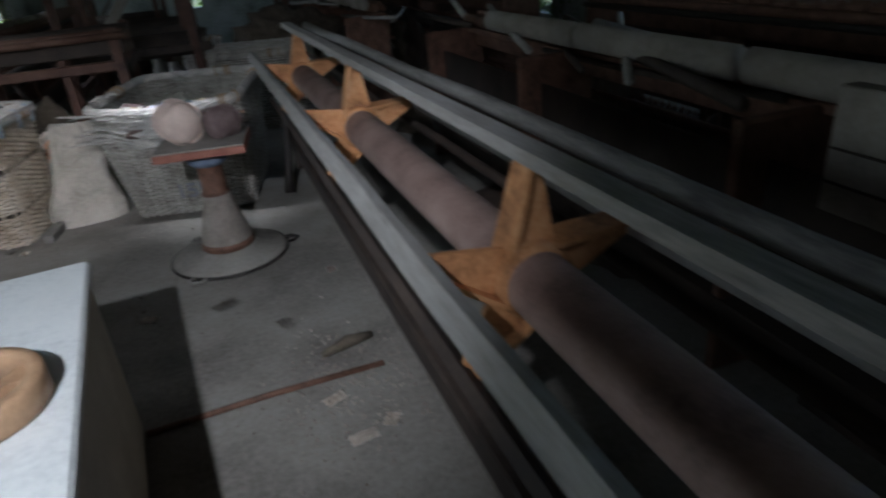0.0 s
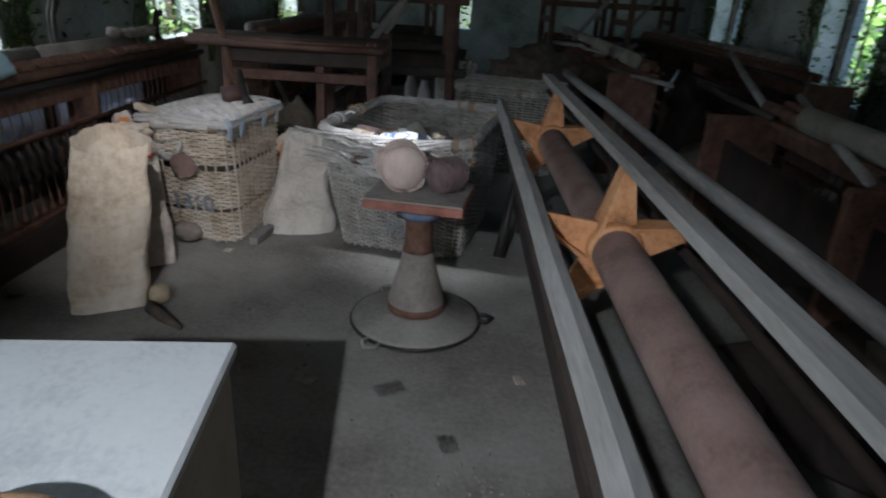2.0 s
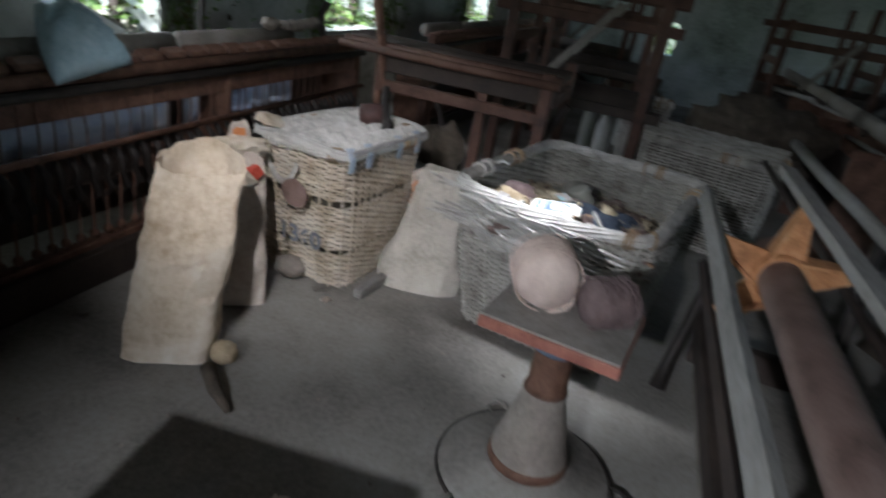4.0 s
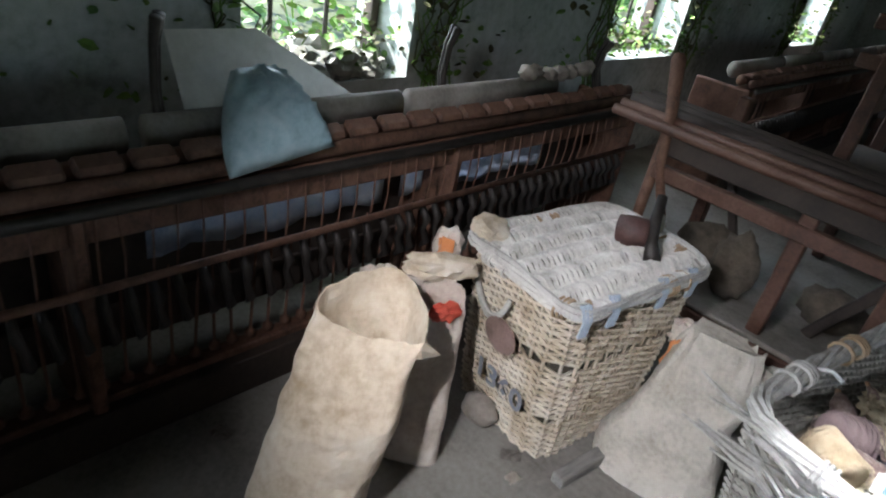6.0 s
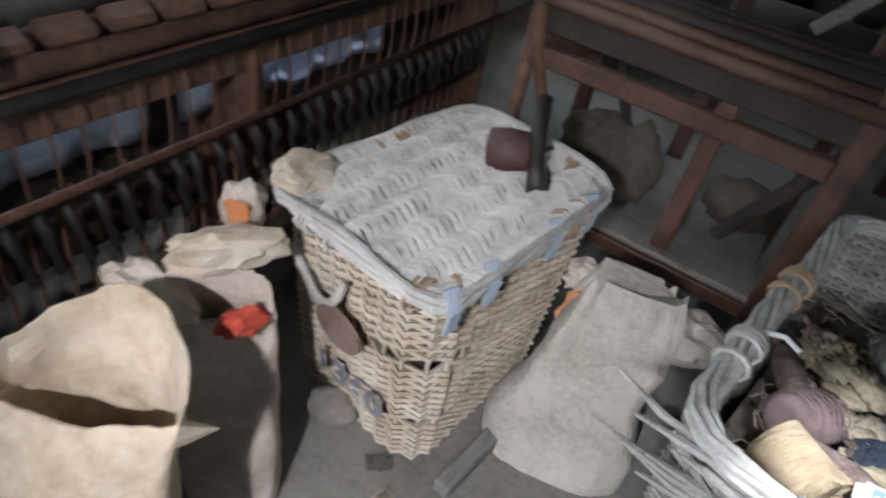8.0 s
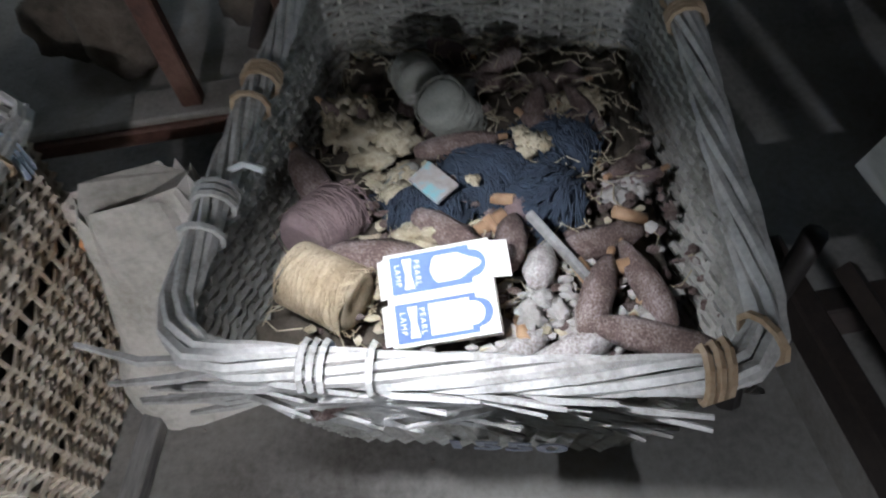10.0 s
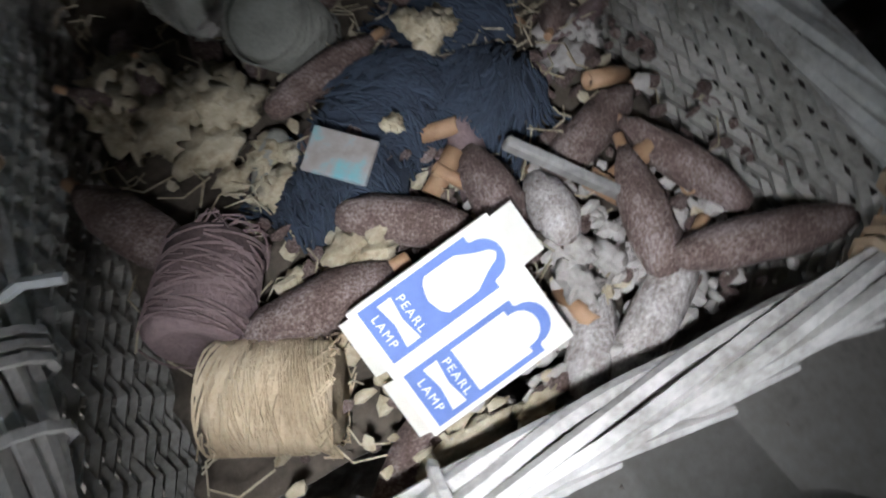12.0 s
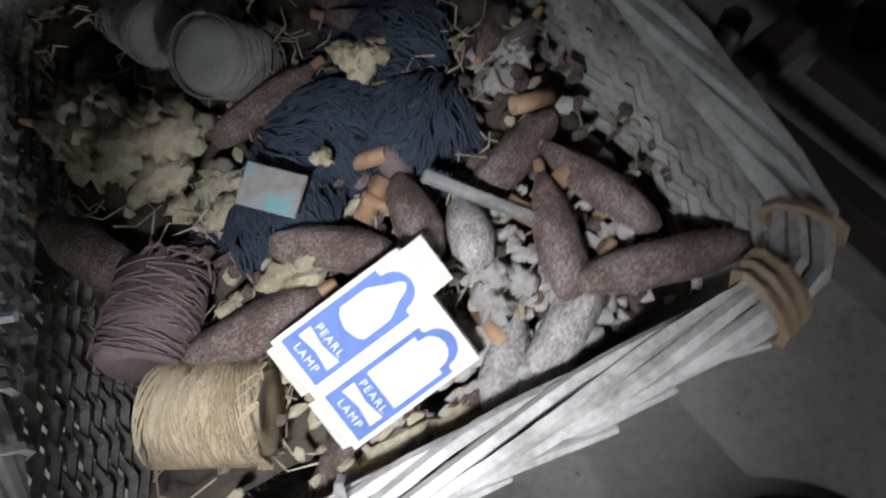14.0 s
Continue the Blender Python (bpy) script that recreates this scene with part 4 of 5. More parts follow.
# ---- pedestal table with yarn balls ----
def pedestal():
    p = thing("pedestal_table", pose(-0.388, 3.785, 0) @ Matrix.Diagonal((1, 1, 1.03, 1)), "cast iron pedestal on a round base with square top", "pedestal")
    bm = bmesh.new()
    lathe(bm, [(0.275, 0.0), (0.287, 0.006), (0.287, 0.02), (0.27, 0.03), (0.16, 0.045), (0.145, 0.06), (0.115, 0.063)], 56)
    base = part("round_base", bm, CONCRETE, p, "dusty grey round cast base", True)
    bm = bmesh.new()
    tube(bm, [(0.288 * math.cos(a), 0.288 * math.sin(a), 0.012) for a in [2 * math.pi * k / 56 for k in range(56)]], 0.009, 6, close=True)
    part("edge_ring", bm, IRON, base)
    for a in (5, 238, 122):
        bm = bmesh.new()
        m = pose(0, 0, 0.014, 0, 0, a)
        tube(bm, [m @ Vector(q) for q in ((0.275, -0.03, 0), (0.32, -0.035, 0), (0.35, 0, 0), (0.32, 0.035, 0), (0.275, 0.03, 0))], 0.010, 6)
        part("lug", bm, IRON if a == 5 else CONCRETE, base, "", True)
    bm = bmesh.new()
    tube(bm, [(0.135 * math.cos(a), 0.135 * math.sin(a), 0.055) for a in [2 * math.pi * k / 36 for k in range(36)]], 0.008, 6, close=True)
    part("collar_ring", bm, DUSTYWOOD, base)
    bm = bmesh.new()
    lathe(bm, [(0.105, 0.05), (0.125, 0.075), (0.125, 0.11), (0.10, 0.2), (0.072, 0.30), (0.068, 0.34)], 30)
    part("stem", bm, SLATE, p, "dust-grey swelling stem", True)
    bm = bmesh.new()
    lathe(bm, [(0.112, 0.048), (0.132, 0.07), (0.131, 0.088), (0.124, 0.10)], 30)
    part("foot_collar", bm, RUST, p, "rust-red collar", True)
    bm = bmesh.new()
    lathe(bm, [(0.07, 0.335), (0.06, 0.36), (0.06, 0.47), (0.075, 0.5)], 24)
    part("column", bm, RUST, p, "rust-brown column", True)
    bm = bmesh.new()
    lathe(bm, [(0.072, 0.48), (0.095, 0.5), (0.095, 0.53), (0.07, 0.545)], 24)
    part("head_collar", bm, BLUEPAINT, p, "blue painted collar", True)
    bm = bmesh.new()
    box(bm, -0.205, 0.205, -0.17, 0.19, 0.55, 0.585, pose(0, 0, 0, 0, 0, -7))
    top = part("tabletop", bm, REDPAINT, p, "red-edged square top", bevel=0.004)
    bm = bmesh.new()
    box(bm, -0.2, 0.2, -0.165, 0.185, 0.586, 0.593, pose(0, 0, 0, 0, 0, -7))
    part("dust_layer", bm, DUSTYWOOD, top, "grey dusty upper face")
    return p


pedestal()
for x, y, z, r, h, mt, turn, lab in ((-0.478, 3.82, 0.708, 0.097, 0.17, COBPINK, 20, "pale pink cut ball of yarn on the pedestal"), (-0.285, 3.79, 0.683, 0.072, 0.14, COBPURPLE, -50, "dark purple ball of yarn on the pedestal")):
    c = thing("yarn_ball", pose(x, y, z), lab, "yarn ball", "yarn balls")
    bm = bmesh.new()
    lathe(bm, [(r * 0.3, -h / 2), (r * 0.85, -h * 0.45), (r, -h * 0.2), (r, h * 0.2), (r * 0.85, h * 0.45), (r * 0.3, h / 2)], 26, pose(0, 0, 0, 90, 0, turn), 0.05)
    part("core", bm, mt, c, "", True)
    bm = bmesh.new()
    for k in range(60):
        a, b0 = rnd(0, 6.28), rnd(-0.42, 0.42) * h
        q = pose(0, 0, 0, 90, 0, turn)
        tube(bm, [q @ Vector(((r + 0.003) * math.cos(a + s * 0.25), (r + 0.003) * math.sin(a + s * 0.25), b0 + s * rnd(-.004, .004))) for s in range(6)], 0.0022, 4)
    part("thread_layer", bm, mt, c)["kind"] = "stuff"


# ---- white enamel chest with a wheel on it ----
chest = thing("enamel_chest", pose(-0.925, 1.91, 0, 0, 0, 7), "white enamelled metal chest with cream front", "chest")
bm = bmesh.new()
box(bm, -0.30, 0.30, -0.46, 0.57, 0.585, 0.62)
part("top", bm, MARBLE, chest, "flat white top", bevel=0.008)
bm = bmesh.new()
box(bm, -0.285, 0.285, -0.44, 0.55, 0.02, 0.583)
part("body", bm, CREAM, chest, "cream chest body", bevel=0.008)
bm = bmesh.new()
box(bm, -0.29, 0.29, -0.446, -0.436, 0.50, 0.53)
part("front_strip", bm, CREAM, chest, bevel=0.002)
bm = bmesh.new()
box(bm, -0.27, 0.27, -0.42, 0.53, 0.0, 0.022)
part("plinth", bm, DARKWOOD, chest)
wheel = thing("spoked_wheel", pose(-0.80, 1.83, 0.622) @ Matrix.Diagonal((0.94, 0.94, 1.3, 1)), "tan wooden pulley wheel with three openings, lying flat", "wheel")
bm = bmesh.new()
prof = [(0.145, 0.0), (0.152, 0.006), (0.152, 0.042), (0.147, 0.047), (0.122, 0.047), (0.118, 0.042), (0.122, 0.0)]
rings = [[bm.verts.new((r * math.cos(2 * math.pi * k / 44), r * math.sin(2 * math.pi * k / 44), z)) for k in range(44)] for r, z in prof]
for a, b in zip(rings, rings[1:] + rings[:1]):
    for k in range(44):
        bm.faces.new((a[k], a[(k + 1) % 44], b[(k + 1) % 44], b[k]))
part("rim", bm, TAN, wheel, "", True)
bm = bmesh.new()
lathe(bm, [(0.034, 0.004), (0.034, 0.034), (0.022, 0.038), (0.02, 0.045), (0.01, 0.045)], 24)
part("hub", bm, TAN, wheel, "", True)
for a in (30, 150, 270):
    bm = bmesh.new()
    m = pose(0, 0, 0, 0, 0, a)
    ring0 = None
    for k in range(7):
        t = k / 6
        w = 0.016 + 0.05 * abs(t - 0.45) ** 1.2
        ring = [bm.verts.new(m @ Vector((0.028 + 0.096 * t, s * w, z))) for s, z in ((-1, 0.004), (1, 0.004), (1, 0.028), (-1, 0.028))]
        if ring0:
            for j in range(4):
                bm.faces.new((ring0[j], ring0[(j + 1) % 4], ring[(j + 1) % 4], ring[j]))
        else:
            bm.faces.new(ring[::-1])
        ring0 = ring
    bm.faces.new(ring0)
    part("spoke", bm, TAN, wheel)
bm = bmesh.new()
tube(bm, [(-1.22, 2.05, 0.65), (-1.16, 1.97, 0.66), (-1.09, 1.88, 0.64)], [0.05, 0.045, 0.02], 8)
tagged(part("dark_cloth", bm, BLUEPAINT, smooth=True), "dark blue rolled cloth lying on the chest", "cloth")

# board box on the machine to the right
crate = thing("wooden_box", pose(1.2, 1.3, 0.60), "pale grey printed board box on the machine", "box")
bm = bmesh.new()
box(bm, 0, 0.4, -0.35, 0.5, 0.03, 0.36)
part("body", bm, DUSTYWOOD, crate, bevel=0.005)
bm = bmesh.new()
box(bm, -0.004, 0.004, 0.13, 0.2, 0.24, 0.31)
part("hole", bm, IRON, crate, "small dark square opening")
for z in (0.11, 0.2):
    bm = bmesh.new()
    box(bm, -0.004, 0.004, -0.34, 0.49, z, z + 0.006)
    part("joint", bm, DARKWOOD, crate)
bm = bmesh.new()
box(bm, 0.02, 0.38, -0.3, 0.45, -0.6, 0.028)
part("stand", bm, DARKWOOD, crate)

# ---- litter on the floor ----
bm = bmesh.new()
tube(bm, [(-0.70, 2.46, 0.012), (-0.3, 2.49, 0.014), (0.10, 2.50, 0.012)], 0.011, 7)
tagged(part("iron_rod", bm, RUST, smooth=True), "thin rusty iron rod on the floor", "rod")
bm = bmesh.new()
tube(bm, [(-1.56, 3.68, 0.02), (-1.47, 3.60, 0.022), (-1.36, 3.53, 0.014)], [0.03, 0.026, 0.01], 8)
tagged(part("dark_rag", bm, DIRTWOOL, smooth=True), "twisted dark rag on the floor beside a sack", "rag")
bm = bmesh.new()
blob(bm, (-1.555, 3.76, 0.045), (0.05, 0.05, 0.045), 2, 0.1)
tagged(part("wool_ball", bm, COBTAN, smooth=True), "yellowish yarn ball on the floor", "wool", "wool lumps")
bm = bmesh.new()
blob(bm, (-1.74, 4.48, 0.06), (0.075, 0.06, 0.055), 5, 0.15)
tagged(part("wool_ball", bm, SLATE, smooth=True), "grey-brown cob on the floor by the skep", "wool", "wool lumps")
bm = bmesh.new()
tube(bm, [(-0.10, 2.62, 0.03), (0.0, 2.66, 0.035), (0.1, 2.70, 0.015)], [0.012, 0.026, 0.014], 8)
tagged(part("waste_wad", bm, DIRTWOOL, smooth=True), "dark twisted wad of waste on the floor", "waste")
for i, (x, y, w, l, t) in enumerate(((-0.43, 3.23, .11, .075, 30), (-0.05, 2.16, .09, .05, 10), (0.05, 2.2, .06, .05, 60), (-0.2, 2.95, .06, .09, 20), (-1.0, 3.3, .05, .04, 15), (-0.75, 3.25, .05, .07, 70), (-1.55, 4.45, .07, .05, 40), (-1.48, 4.38, .05, .04, 80), (0.06, 3.35, .04, .06, 10), (-2.2, 3.7, .07, .05, 20), (-0.1, 2.38, .08, .05, 25))):
    bm = bmesh.new()
    k = 7
    g = [[bm.verts.new((w * (a / k - .5) * (1 + .3 * noise.noise((b * .7, i, 1))), l * (b / k - .5) * (1 + .3 * noise.noise((a * .7, i, 5))), 0.004 + 0.008 * abs(noise.noise((a * .5, b * .5, i))))) for b in range(k + 1)] for a in range(k + 1)]
    for a in range(k):
        for b in range(k):
            bm.faces.new((g[a][b], g[a + 1][b], g[a + 1][b + 1], g[a][b + 1]))
    bmesh.ops.solidify(bm, geom=bm.faces[:], thickness=0.0015)
    ob = tagged(part("paper_scrap", bm, PALEPAPER if i % 3 else DUSTYWOOD), "dirty torn paper scrap lying on the floor", "paper", "paper scraps")
    ob.matrix_basis = pose(x, y, 0.003, 0, 0, t)
bm = bmesh.new()
for k in range(900):
    a = random.random()
    if a < 0.6:
        x, y = random.gauss(-0.05, 0.14), random.gauss(2.45, 0.2)
    else:
        x, y = rnd(-2.2, 0.18), rnd(0.5, 5.0)
    s = rnd(0.003, 0.012)
    c = Vector((min(x, 0.17), y, s * 0.3))
    q = Euler((rnd(-.6, .6), rnd(-.6, .6), rnd(0, 6))).to_matrix()
    v = [bm.verts.new(c + q @ Vector(p) * s) for p in ((1, 0, 0), (-.4, .8, 0), (-.6, -.7, 0), (0, 0, .7))]
    for f in ((0, 1, 3), (1, 2, 3), (2, 0, 3)):
        bm.faces.new([v[i] for i in f])
tagged(part("floor_debris", bm, SLATE), "plaster crumbs and dirt strewn over the floor", "debris", kind="stuff")


# ---- what lies in the open skep ----
before_heap = set(scene.objects)


def mound(x, y):
    """Height of the heap inside the skep."""
    u, w = x + 0.52, y - 4.915
    return 0.565 - 0.10 * max(0, w + 0.05) - 0.10 * max(0, u - 0.05) + 0.02 * noise.noise((x * 6, y * 6, 0))


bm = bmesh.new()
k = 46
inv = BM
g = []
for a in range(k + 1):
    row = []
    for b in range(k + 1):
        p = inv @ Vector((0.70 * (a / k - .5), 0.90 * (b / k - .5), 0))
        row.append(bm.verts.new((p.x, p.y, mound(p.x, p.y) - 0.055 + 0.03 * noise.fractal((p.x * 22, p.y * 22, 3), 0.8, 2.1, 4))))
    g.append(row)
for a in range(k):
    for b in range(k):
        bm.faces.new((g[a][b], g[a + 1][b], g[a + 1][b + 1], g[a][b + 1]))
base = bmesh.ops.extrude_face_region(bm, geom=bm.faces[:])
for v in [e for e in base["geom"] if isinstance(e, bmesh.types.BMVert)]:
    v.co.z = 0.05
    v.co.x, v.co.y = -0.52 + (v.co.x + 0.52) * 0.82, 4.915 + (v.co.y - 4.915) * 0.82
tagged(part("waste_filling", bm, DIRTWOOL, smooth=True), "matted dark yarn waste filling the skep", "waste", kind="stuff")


def cop(x, y, z, length, r, yaw, tilt, material, label="long brown yarn cop lying in the skep", tip=True):
    """A spindle-shaped yarn cop on its paper or wooden tube."""
    c = thing("yarn_cop", pose(x, y, z, 0, 0, yaw) @ pose(0, 0, 0, 0, 90 + tilt, 0), label, "yarn cop", "yarn cops")
    bm = bmesh.new()
    r = r * 0.8
    h = length * 0.44
    lathe(bm, [(r * .35, -h), (r * .62, -h * .88), (r * .95, -h * .5), (r, -h * .1), (r * .92, h * .35), (r * .6, h * .75), (r * .28, h)], 16, None, 0.3)
    part("yarn", bm, material, c, "", True)
    if tip:
        bm = bmesh.new()
        lathe(bm, [(r * .24, h * 0.8), (r * .26, h * 1.22), (r * .2, h * 1.24), (r * .19, h * 1.0)], 12)
        part("tube", bm, TAN if tip is True else tip, c, "", True)
    return c


cop(-0.315, 4.395, 0.60, 0.24, 0.033, -24, 4, COBBROWN, "long rust-brown yarn cop resting on the skep wall")
cop(-0.385, 4.50, 0.585, 0.19, 0.034, 62, 6, COBBROWN)
cop(-0.30, 4.52, 0.565, 0.20, 0.032, 100, 0, COBBROWN)
cop(-0.35, 4.62, 0.555, 0.20, 0.035, 12, 4, COBBROWN)
cop(-0.50, 4.625, 0.592, 0.15, 0.036, 75, 12, COBBROWN, tip=False)
cop(-0.46, 4.57, 0.585, 0.13, 0.034, 68, 25, DUSTYCOP, "pale dusty yarn cop among the brown ones")
cop(-0.45, 4.41, 0.575, 0.22, 0.034, 22, -3, DUSTYCOP, "dust-white yarn cop beside the skep wall")
cop(-0.52, 4.43, 0.565, 0.16, 0.032, 40, 8, DUSTYCOP, "dust-white yarn cop beside the skep wall")
cop(-0.735, 4.625, 0.60, 0.21, 0.042, -5, 3, COBBROWN)
cop(-0.60, 4.65, 0.60, 0.17, 0.035, -40, 8, COBBROWN)
cop(-0.755, 4.44, 0.55, 0.24, 0.036, 30, -4, COBBROWN)
cop(-0.56, 4.89, 0.575, 0.19, 0.03, 5, 2, COBBROWN)
cop(-0.85, 4.86, 0.575, 0.22, 0.042, 110, 4, COBBROWN)
for i in range(24):
    x, y = BM.translation.x + rnd(-0.26, 0.3), BM.translation.y + rnd(-0.25, 0.42)
    cop(x, y, mound(x, y) + rnd(-0.035, 0.0), rnd(0.13, 0.21), rnd(0.026, 0.036), rnd(0, 360), rnd(-25, 25), random.choice((COBBROWN, COBBROWN, COBGREY, COBPURPLE)), tip=random.random() < 0.6)


def cob(x, y, z, r, length, yaw, tilt, material, label, strands=120):
    c = thing("yarn_cob", pose(x, y, z, 0, 0, yaw) @ pose(0, 0, 0, 0, 90 + tilt, 0), label, "yarn cob", "yarn cobs")
    h = length / 2
    bm = bmesh.new()
    lathe(bm, [(r * .2, -h * .86), (r * .8, -h), (r * .97, -h * .85), (r, 0), (r * .97, h * .85), (r * .8, h), (r * .25, h * .86)], 32, None, 0.04)
    part("body", bm, material, c, "", True)
    bm = bmesh.new()
    for k in range(strands):
        a, z0, sl = rnd(0, 6.28), rnd(-0.9, 0.7) * h, random.choice((-1, 1)) * rnd(0.1, 0.3) * h
        tube(bm, [((r + 0.0016) * math.cos(a + s * .3), (r + 0.0016) * math.sin(a + s * .3), max(-h, min(h, z0 + sl * s / 4))) for s in range(6)], 0.0013, 3)
    for k in range(strands // 6):
        a = rnd(0, 6.28)
        tube(bm, [(r * .9 * math.cos(a), r * .9 * math.sin(a), h * .9), (r * 1.08 * math.cos(a + .2), r * 1.08 * math.sin(a + .2), h * rnd(.9, 1.1)), (r * 1.1 * math.cos(a + .5), r * 1.1 * math.sin(a + .5), h * rnd(.7, 1.15))], 0.0012, 3)
    part("thread_layer", bm, material, c)["kind"] = "stuff"
    return c


cob(-0.81, 4.575, 0.605, 0.055, 0.125, -36, 2, COBTAN, "tan twine cob wound in criss-cross layers", 260)
cob(-0.815, 4.715, 0.605, 0.053, 0.13, 55, 15, COBPURPLE, "faded purple-brown yarn cob in the skep", 120)
cob(-0.56, 4.98, 0.58, 0.052, 0.11, 30, 60, COBGREY, "grey-green yarn cob in the skep", 160)
cob(-0.62, 5.13, 0.56, 0.05, 0.12, 100, 20, COBGREY, "grey-blue yarn cob in the skep", 80)

# hanks of navy yarn: many looped strands
bm = bmesh.new()
for cx, cy, rx, ry, hz, cnt in ((-0.63, 4.725, 0.085, 0.075, 0.045, 210), (-0.53, 4.80, 0.10, 0.075, 0.05, 210), (-0.42, 4.74, 0.085, 0.07, 0.05, 190), (-0.36, 4.86, 0.08, 0.075, 0.045, 150)):
    z0 = mound(cx, cy) - 0.012
    blob(bm, (cx, cy, z0), (rx * .9, ry * .9, hz), cx * 30, 0.25, 3)
    swirl = rnd(0, 6)
    for s in range(cnt):
        a, b = rnd(0, 6.28), rnd(0, 1) ** 0.5
        px, py = cx + rx * b * math.cos(a), cy + ry * b * math.sin(a)
        d = swirl + 2.5 * noise.noise((px * 7, py * 7, 1)) + rnd(-.3, .3)
        pts = []
        for q in range(7):
            h = max(0.0, 1 - ((px - cx) / (rx * 1.05)) ** 2 - ((py - cy) / (ry * 1.05)) ** 2) ** 0.5
            pts.append((px, py, z0 + (hz + 0.006) * h + rnd(-.002, .005)))
            px, py, d = px + 0.013 * math.cos(d), py + 0.013 * math.sin(d), d + rnd(-.5, .5)
        tube(bm, pts, 0.0021, 4)
tagged(part("navy_yarn_hank", bm, BLUEYARN, smooth=True), "tangled hanks of navy blue yarn in the skep", "yarn", kind="stuff")


def fluff(at, size, material, label, seed):
    bm = bmesh.new()
    for i in range(7):
        blob(bm, Vector(at) + Vector((rnd(-1, 1) * size[0] * .6, rnd(-1, 1) * size[1] * .6, rnd(-.3, .5) * size[2])), [s * rnd(.35, .6) for s in size], seed + i, 0.75, 3, 4.5)
    tagged(part("wool_tuft", bm, material, smooth=True), label, "wool", "wool tufts")


for i, (x, y, z, s, mt) in enumerate(((-0.655, 4.665, 0.595, (.05, .035, .03), WOOL), (-0.70, 4.425, 0.555, (.075, .035, .03), WOOL), (-0.60, 4.40, 0.555, (.05, .03, .03), WOOL), (-0.53, 4.395, 0.56, (.03, .03, .025), PALEWOOL), (-0.72, 4.93, 0.56, (.08, .09, .03), WOOL), (-0.70, 4.82, 0.565, (.05, .05, .025), WOOL), (-0.42, 4.85, 0.59, (.035, .03, .025), WOOL), (-0.545, 4.745, 0.625, (.015, .015, .01), WOOL), (-0.60, 5.08, 0.55, (.09, .06, .04), PALEWOOL), (-0.78, 5.05, 0.55, (.07, .08, .04), WOOL), (-0.47, 4.51, 0.575, (.04, .05, .02), PALEWOOL), (-0.40, 4.43, 0.555, (.04, .04, .02), PALEWOOL), (-0.27, 4.75, 0.53, (.06, .05, .03), PALEWOOL), (-0.30, 5.0, 0.52, (.08, .06, .04), WOOL), (-0.72, 4.66, 0.57, (.03, .03, .02), WOOL))):
    fluff((x, y, z), s, mt, "tuft of cream raw wool in the skep" if mt is WOOL else "dusty pale fluff in the skep", i * 11)

# grit, husks and torn bits between the cops
for material, cnt, cx, cy, sx, sy in ((PALEWOOL, 260, -0.45, 4.47, 0.09, 0.07), (COBBROWN, 260, -0.45, 4.62, 0.17, 0.16), (WOOL, 160, -0.62, 4.62, 0.16, 0.16)):
    bm = bmesh.new()
    for k in range(cnt):
        x, y = random.gauss(cx, sx), random.gauss(cy, sy)
        x, y = min(-0.2, max(-0.85, x)), max(4.42 - 0.2 * (x + 0.6), y)
        blob(bm, (x, y, mound(x, y) + rnd(-0.01, 0.016)), (rnd(.005, .016), rnd(.005, .012), rnd(.003, .009)), k, 0.6, 1, 2)
    tagged(part("torn_fluff", bm, material), "gritty torn bits strewn between the yarn cops", "waste", kind="stuff")

# short paper tubes
for i in range(16):
    x, y = rnd(-0.62, -0.28), rnd(4.42, 4.75)
    bm = bmesh.new()
    r = rnd(0.008, 0.013)
    prof = [(r, -0.03), (r, 0.03), (r * .7, 0.03), (r * .7, -0.03)]
    rings = [[bm.verts.new((q * math.cos(k * math.pi / 6), q * math.sin(k * math.pi / 6), z)) for k in range(12)] for q, z in prof]
    for a, b in zip(rings, rings[1:] + rings[:1]):
        for k in range(12):
            bm.faces.new((a[k], a[(k + 1) % 12], b[(k + 1) % 12], b[k]))
    ob = tagged(part("bobbin_tube", bm, TAN, smooth=True), "short tan paper tube among the cops", "tube", "bobbin tubes")
    ob.matrix_basis = pose(x, y, mound(x, y) + 0.012, rnd(40, 120), 0, rnd(0, 360))
bm = bmesh.new()
for k in range(420):
    p = BM @ Vector((rnd(-.33, .33), rnd(-.43, .43), 0))
    d, z = rnd(0, 6.28), mound(p.x, p.y) + rnd(-.01, .02)
    l = rnd(.01, .035)
    tube(bm, [(p.x, p.y, z), (p.x + l * math.cos(d), p.y + l * math.sin(d), z + rnd(0, .008)), (p.x + 2 * l * math.cos(d + .5), p.y + 2 * l * math.sin(d + .5), z - .004)], 0.0013, 3)
tagged(part("loose_threads", bm, WOOL), "loose threads and straw over the heap", "threads", kind="stuff")

# stick and glazed tile
bm = bmesh.new()
box(bm, -0.085, 0.085, -0.009, 0.009, -0.006, 0.006)
ob = tagged(part("wood_stick", bm, GREYWOOD, bevel=0.002), "flat grey wooden stick across the yarn cops", "stick")
ob.matrix_basis = look((-0.423, 4.575, 0.607), (-0.371, 4.503, 0.570)) @ pose(0, 0, 0, 0, 90, 0)
bm = bmesh.new()
box(bm, -0.037, 0.037, -0.026, 0.026, -0.004, 0.004)
ob = tagged(part("tile", bm, TILE, bevel=0.0015), "small chipped brown and turquoise tile on navy yarn", "tile")
ob.matrix_basis = pose(-0.615, 4.74, 0.638, 8, 6, -53)

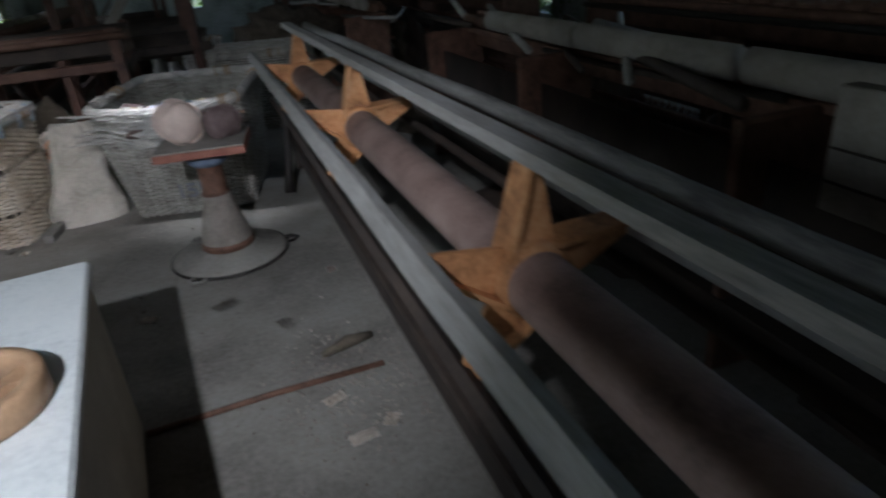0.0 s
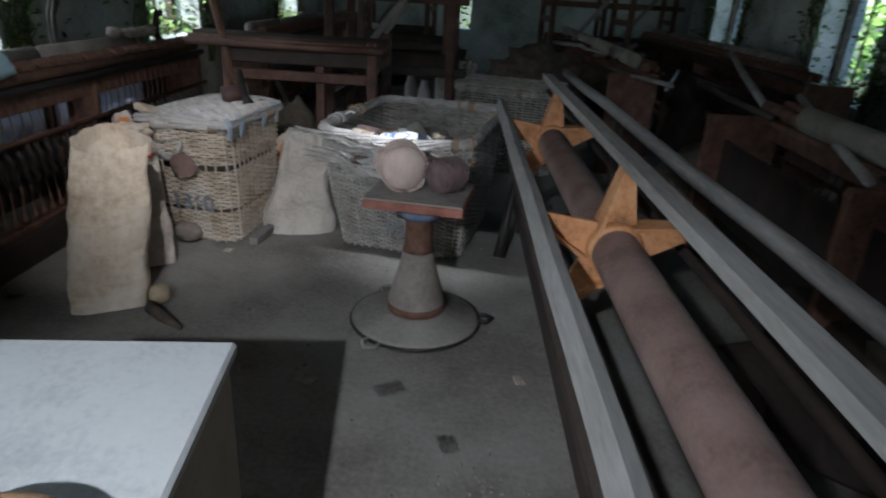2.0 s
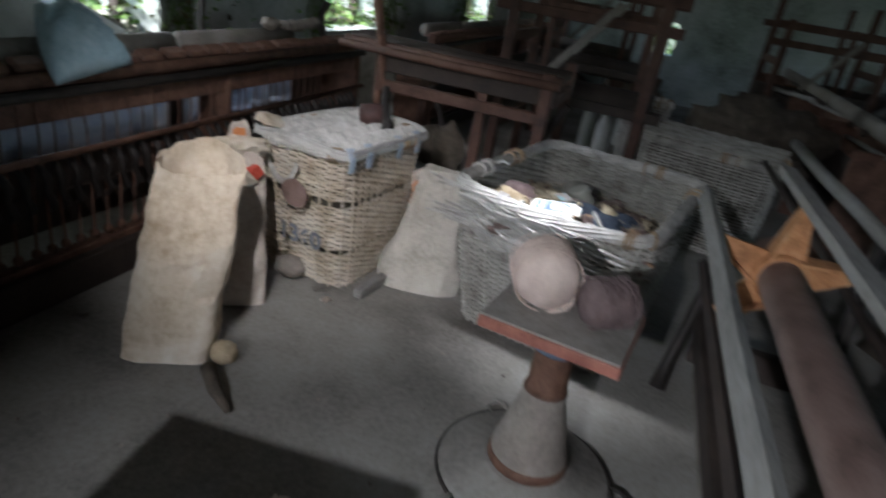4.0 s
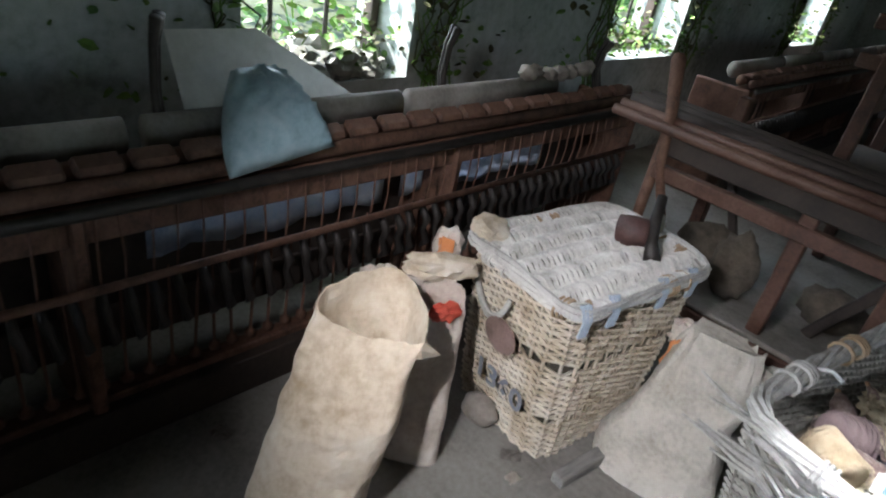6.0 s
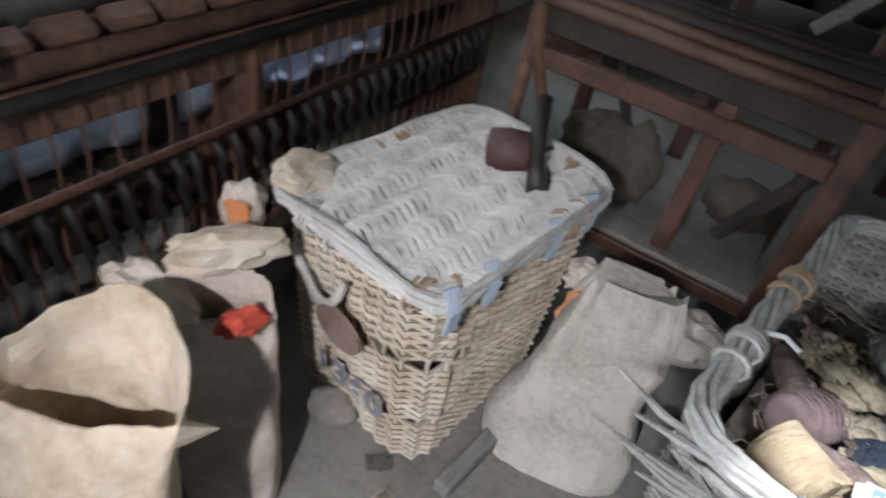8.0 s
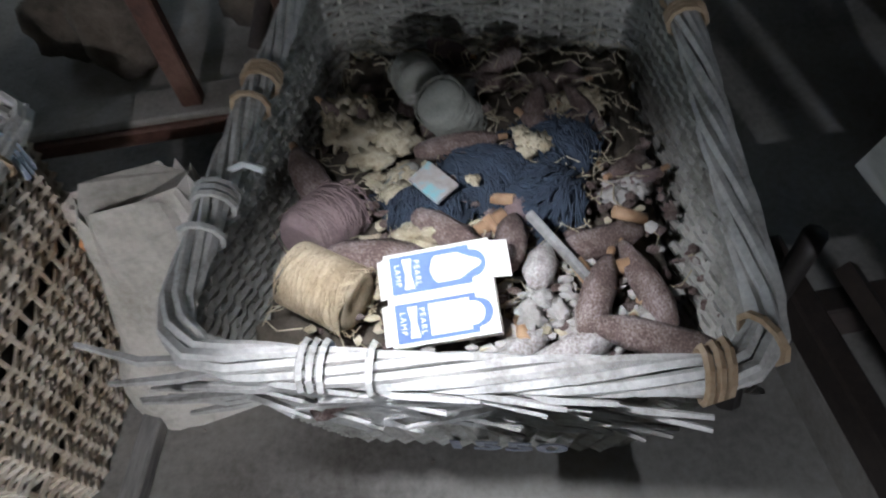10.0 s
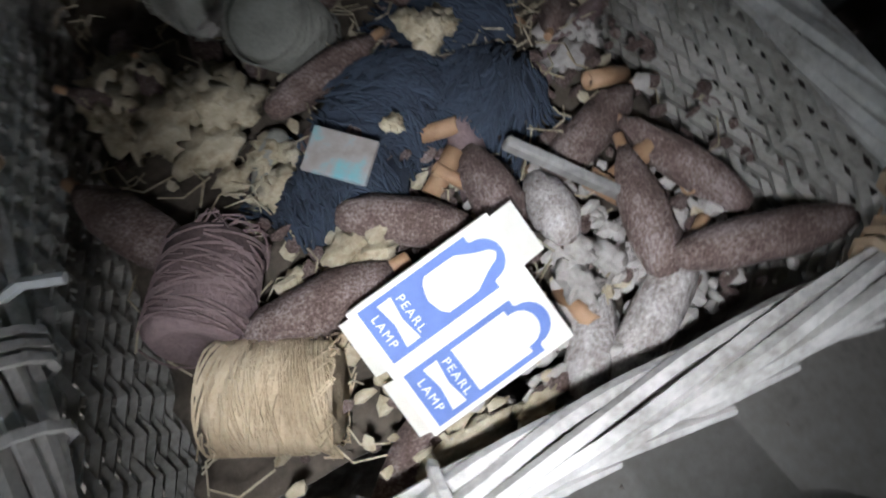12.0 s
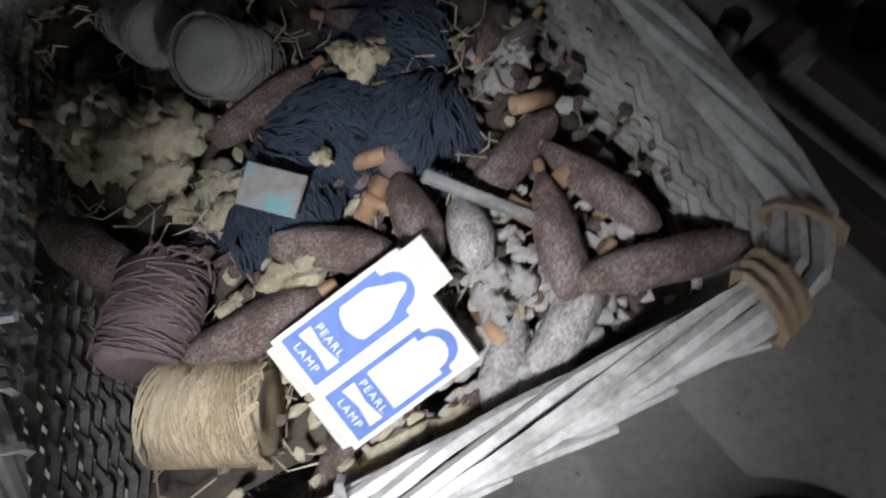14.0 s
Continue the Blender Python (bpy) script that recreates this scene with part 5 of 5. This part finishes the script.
# twin lamp carton, opened out flat
P0, PX, PY = Vector((-0.708, 4.457, 0.578)), Vector((-0.543, 4.447, 0.600)), Vector((-0.723, 4.598, 0.632))
ex = (PX - P0).normalized()
ez = ex.cross(PY - P0).normalized()
ey = ez.cross(ex)
BOXW, BOXL = (PX - P0).length, 0.147
carton = thing("lamp_carton", Matrix.Translation(P0 + ez * 0.022) @ Matrix((ex, ey, ez)).transposed().to_4x4(), "white and blue printed twin lamp carton lying on the heap", "carton")
# its own axes: x from the lettered end to the bulb end, y across the two faces
bm = bmesh.new()
box(bm, 0, BOXW, 0, BOXL, -0.03, 0)
part("body", bm, BOXCARD, carton, "", bevel=0.0012)
for y0, y1, z in ((0.006, 0.068, 0), (0.079, 0.141, 0)):
    bm = bmesh.new()
    box(bm, -0.018, 0.0, y0, y1, -0.004, -0.002, pose(0, 0, 0, 0, -35))
    part("flap", bm, BOXCARD, carton, "torn cardboard flap")
bm = bmesh.new()
box(bm, 0.0, 0.03, 0.084, 0.142, -0.002, 0.0, pose(BOXW, 0, -0.001, 0, 25))
part("flap", bm, BOXCARD, carton, "torn cardboard flap")


def plate(name, pts, z, material, parent, label=""):
    bm = bmesh.new()
    f = bm.faces.new([bm.verts.new((x, y, z)) for x, y in pts])
    up = bmesh.ops.extrude_face_region(bm, geom=[f])
    for v in [e for e in up["geom"] if isinstance(e, bmesh.types.BMVert)]:
        v.co.z += 0.0006
    return part(name, bm, material, parent, label)


def arched(x0, x1, y0, y1):
    """A blue panel with a stepped, rounded end."""
    c, r = (y0 + y1) / 2, (y1 - y0) * 0.36
    pts = [(x0, y0), (x1 - r * 1.1, y0), (x1 - r * 1.1, c - r * 1.08), (x1 - r, c - r)]
    pts += [(x1 - r + r * math.sin(a), c - r * math.cos(a)) for a in [math.pi * k / 10 for k in range(1, 10)]]
    return pts + [(x1 - r, c + r), (x1 - r * 1.1, c + r * 1.08), (x1 - r * 1.1, y1), (x0, y1)]


for y0, y1, bulb in ((0.006, 0.066, False), (0.081, 0.141, True)):
    c = (y0 + y1) / 2
    face = plate("print", arched(0.01, BOXW - 0.008, y0, y1), 0.0004, BOXBLUE, carton, "blue printed panel")
    if bulb:
        pts = [(0.062 + 0.0, c)]
        pts = []
        for k in range(26):
            a = 2 * math.pi * k / 26
            x = math.cos(a)
            half = 0.021 if x < 0.1 else 0.021 * (1 - 0.62 * min(1, (x - 0.1) / 0.6))
            pts.append((0.112 + 0.040 * x, c + half * math.sin(a) / max(0.35, abs(math.sin(a))) * min(1, abs(math.sin(a)) * 1.6)))
        plate("bulb_shape", pts, 0.0012, BOXCARD, face)
    else:
        x0, x1 = 0.062, BOXW - 0.02
        r = 0.018
        pts = [(x0, c - 0.024), (x1 - r - .004, c - 0.024), (x1 - r - .004, c - r), (x1 - r, c - r)]
        pts += [(x1 - r + r * math.sin(a), c - r * math.cos(a)) for a in [math.pi * k / 8 for k in range(1, 8)]]
        pts += [(x1 - r, c + r), (x1 - r - .004, c + r), (x1 - r - .004, c + 0.024), (x0, c + 0.024)]
        plate("label_window", pts, 0.0012, BOXCARD, face)
    for text, x, size in (("PEARL", 0.048, 0.0125), ("LAMP", 0.017, 0.0125)):
        data = bpy.data.curves.new("lettering", "FONT")
        data.body, data.size, data.extrude, data.align_x = text, size, 0.0003, "CENTER"
        data.space_character = 1.25
        data.materials.append(BOXCARD)
        ob = new("lettering", data)
        ob.parent = face
        ob.matrix_basis = pose(x, c, 0.0014, 0, 0, -90)
    # the maker's mark, as a plain slanted bar
    plate("mark", [(0.030, y0 + 0.006), (0.046, y0 + 0.006), (0.042, c), (0.045, y1 - 0.006), (0.029, y1 - 0.006), (0.033, c)], 0.0012, BOXCARD, face)

# the skep and its heap settle together
for ob in [skep_b] + [o for o in scene.objects if o not in before_heap and o.parent is None]:
    ob.location += Vector((0.036, 0.032, 0.006))
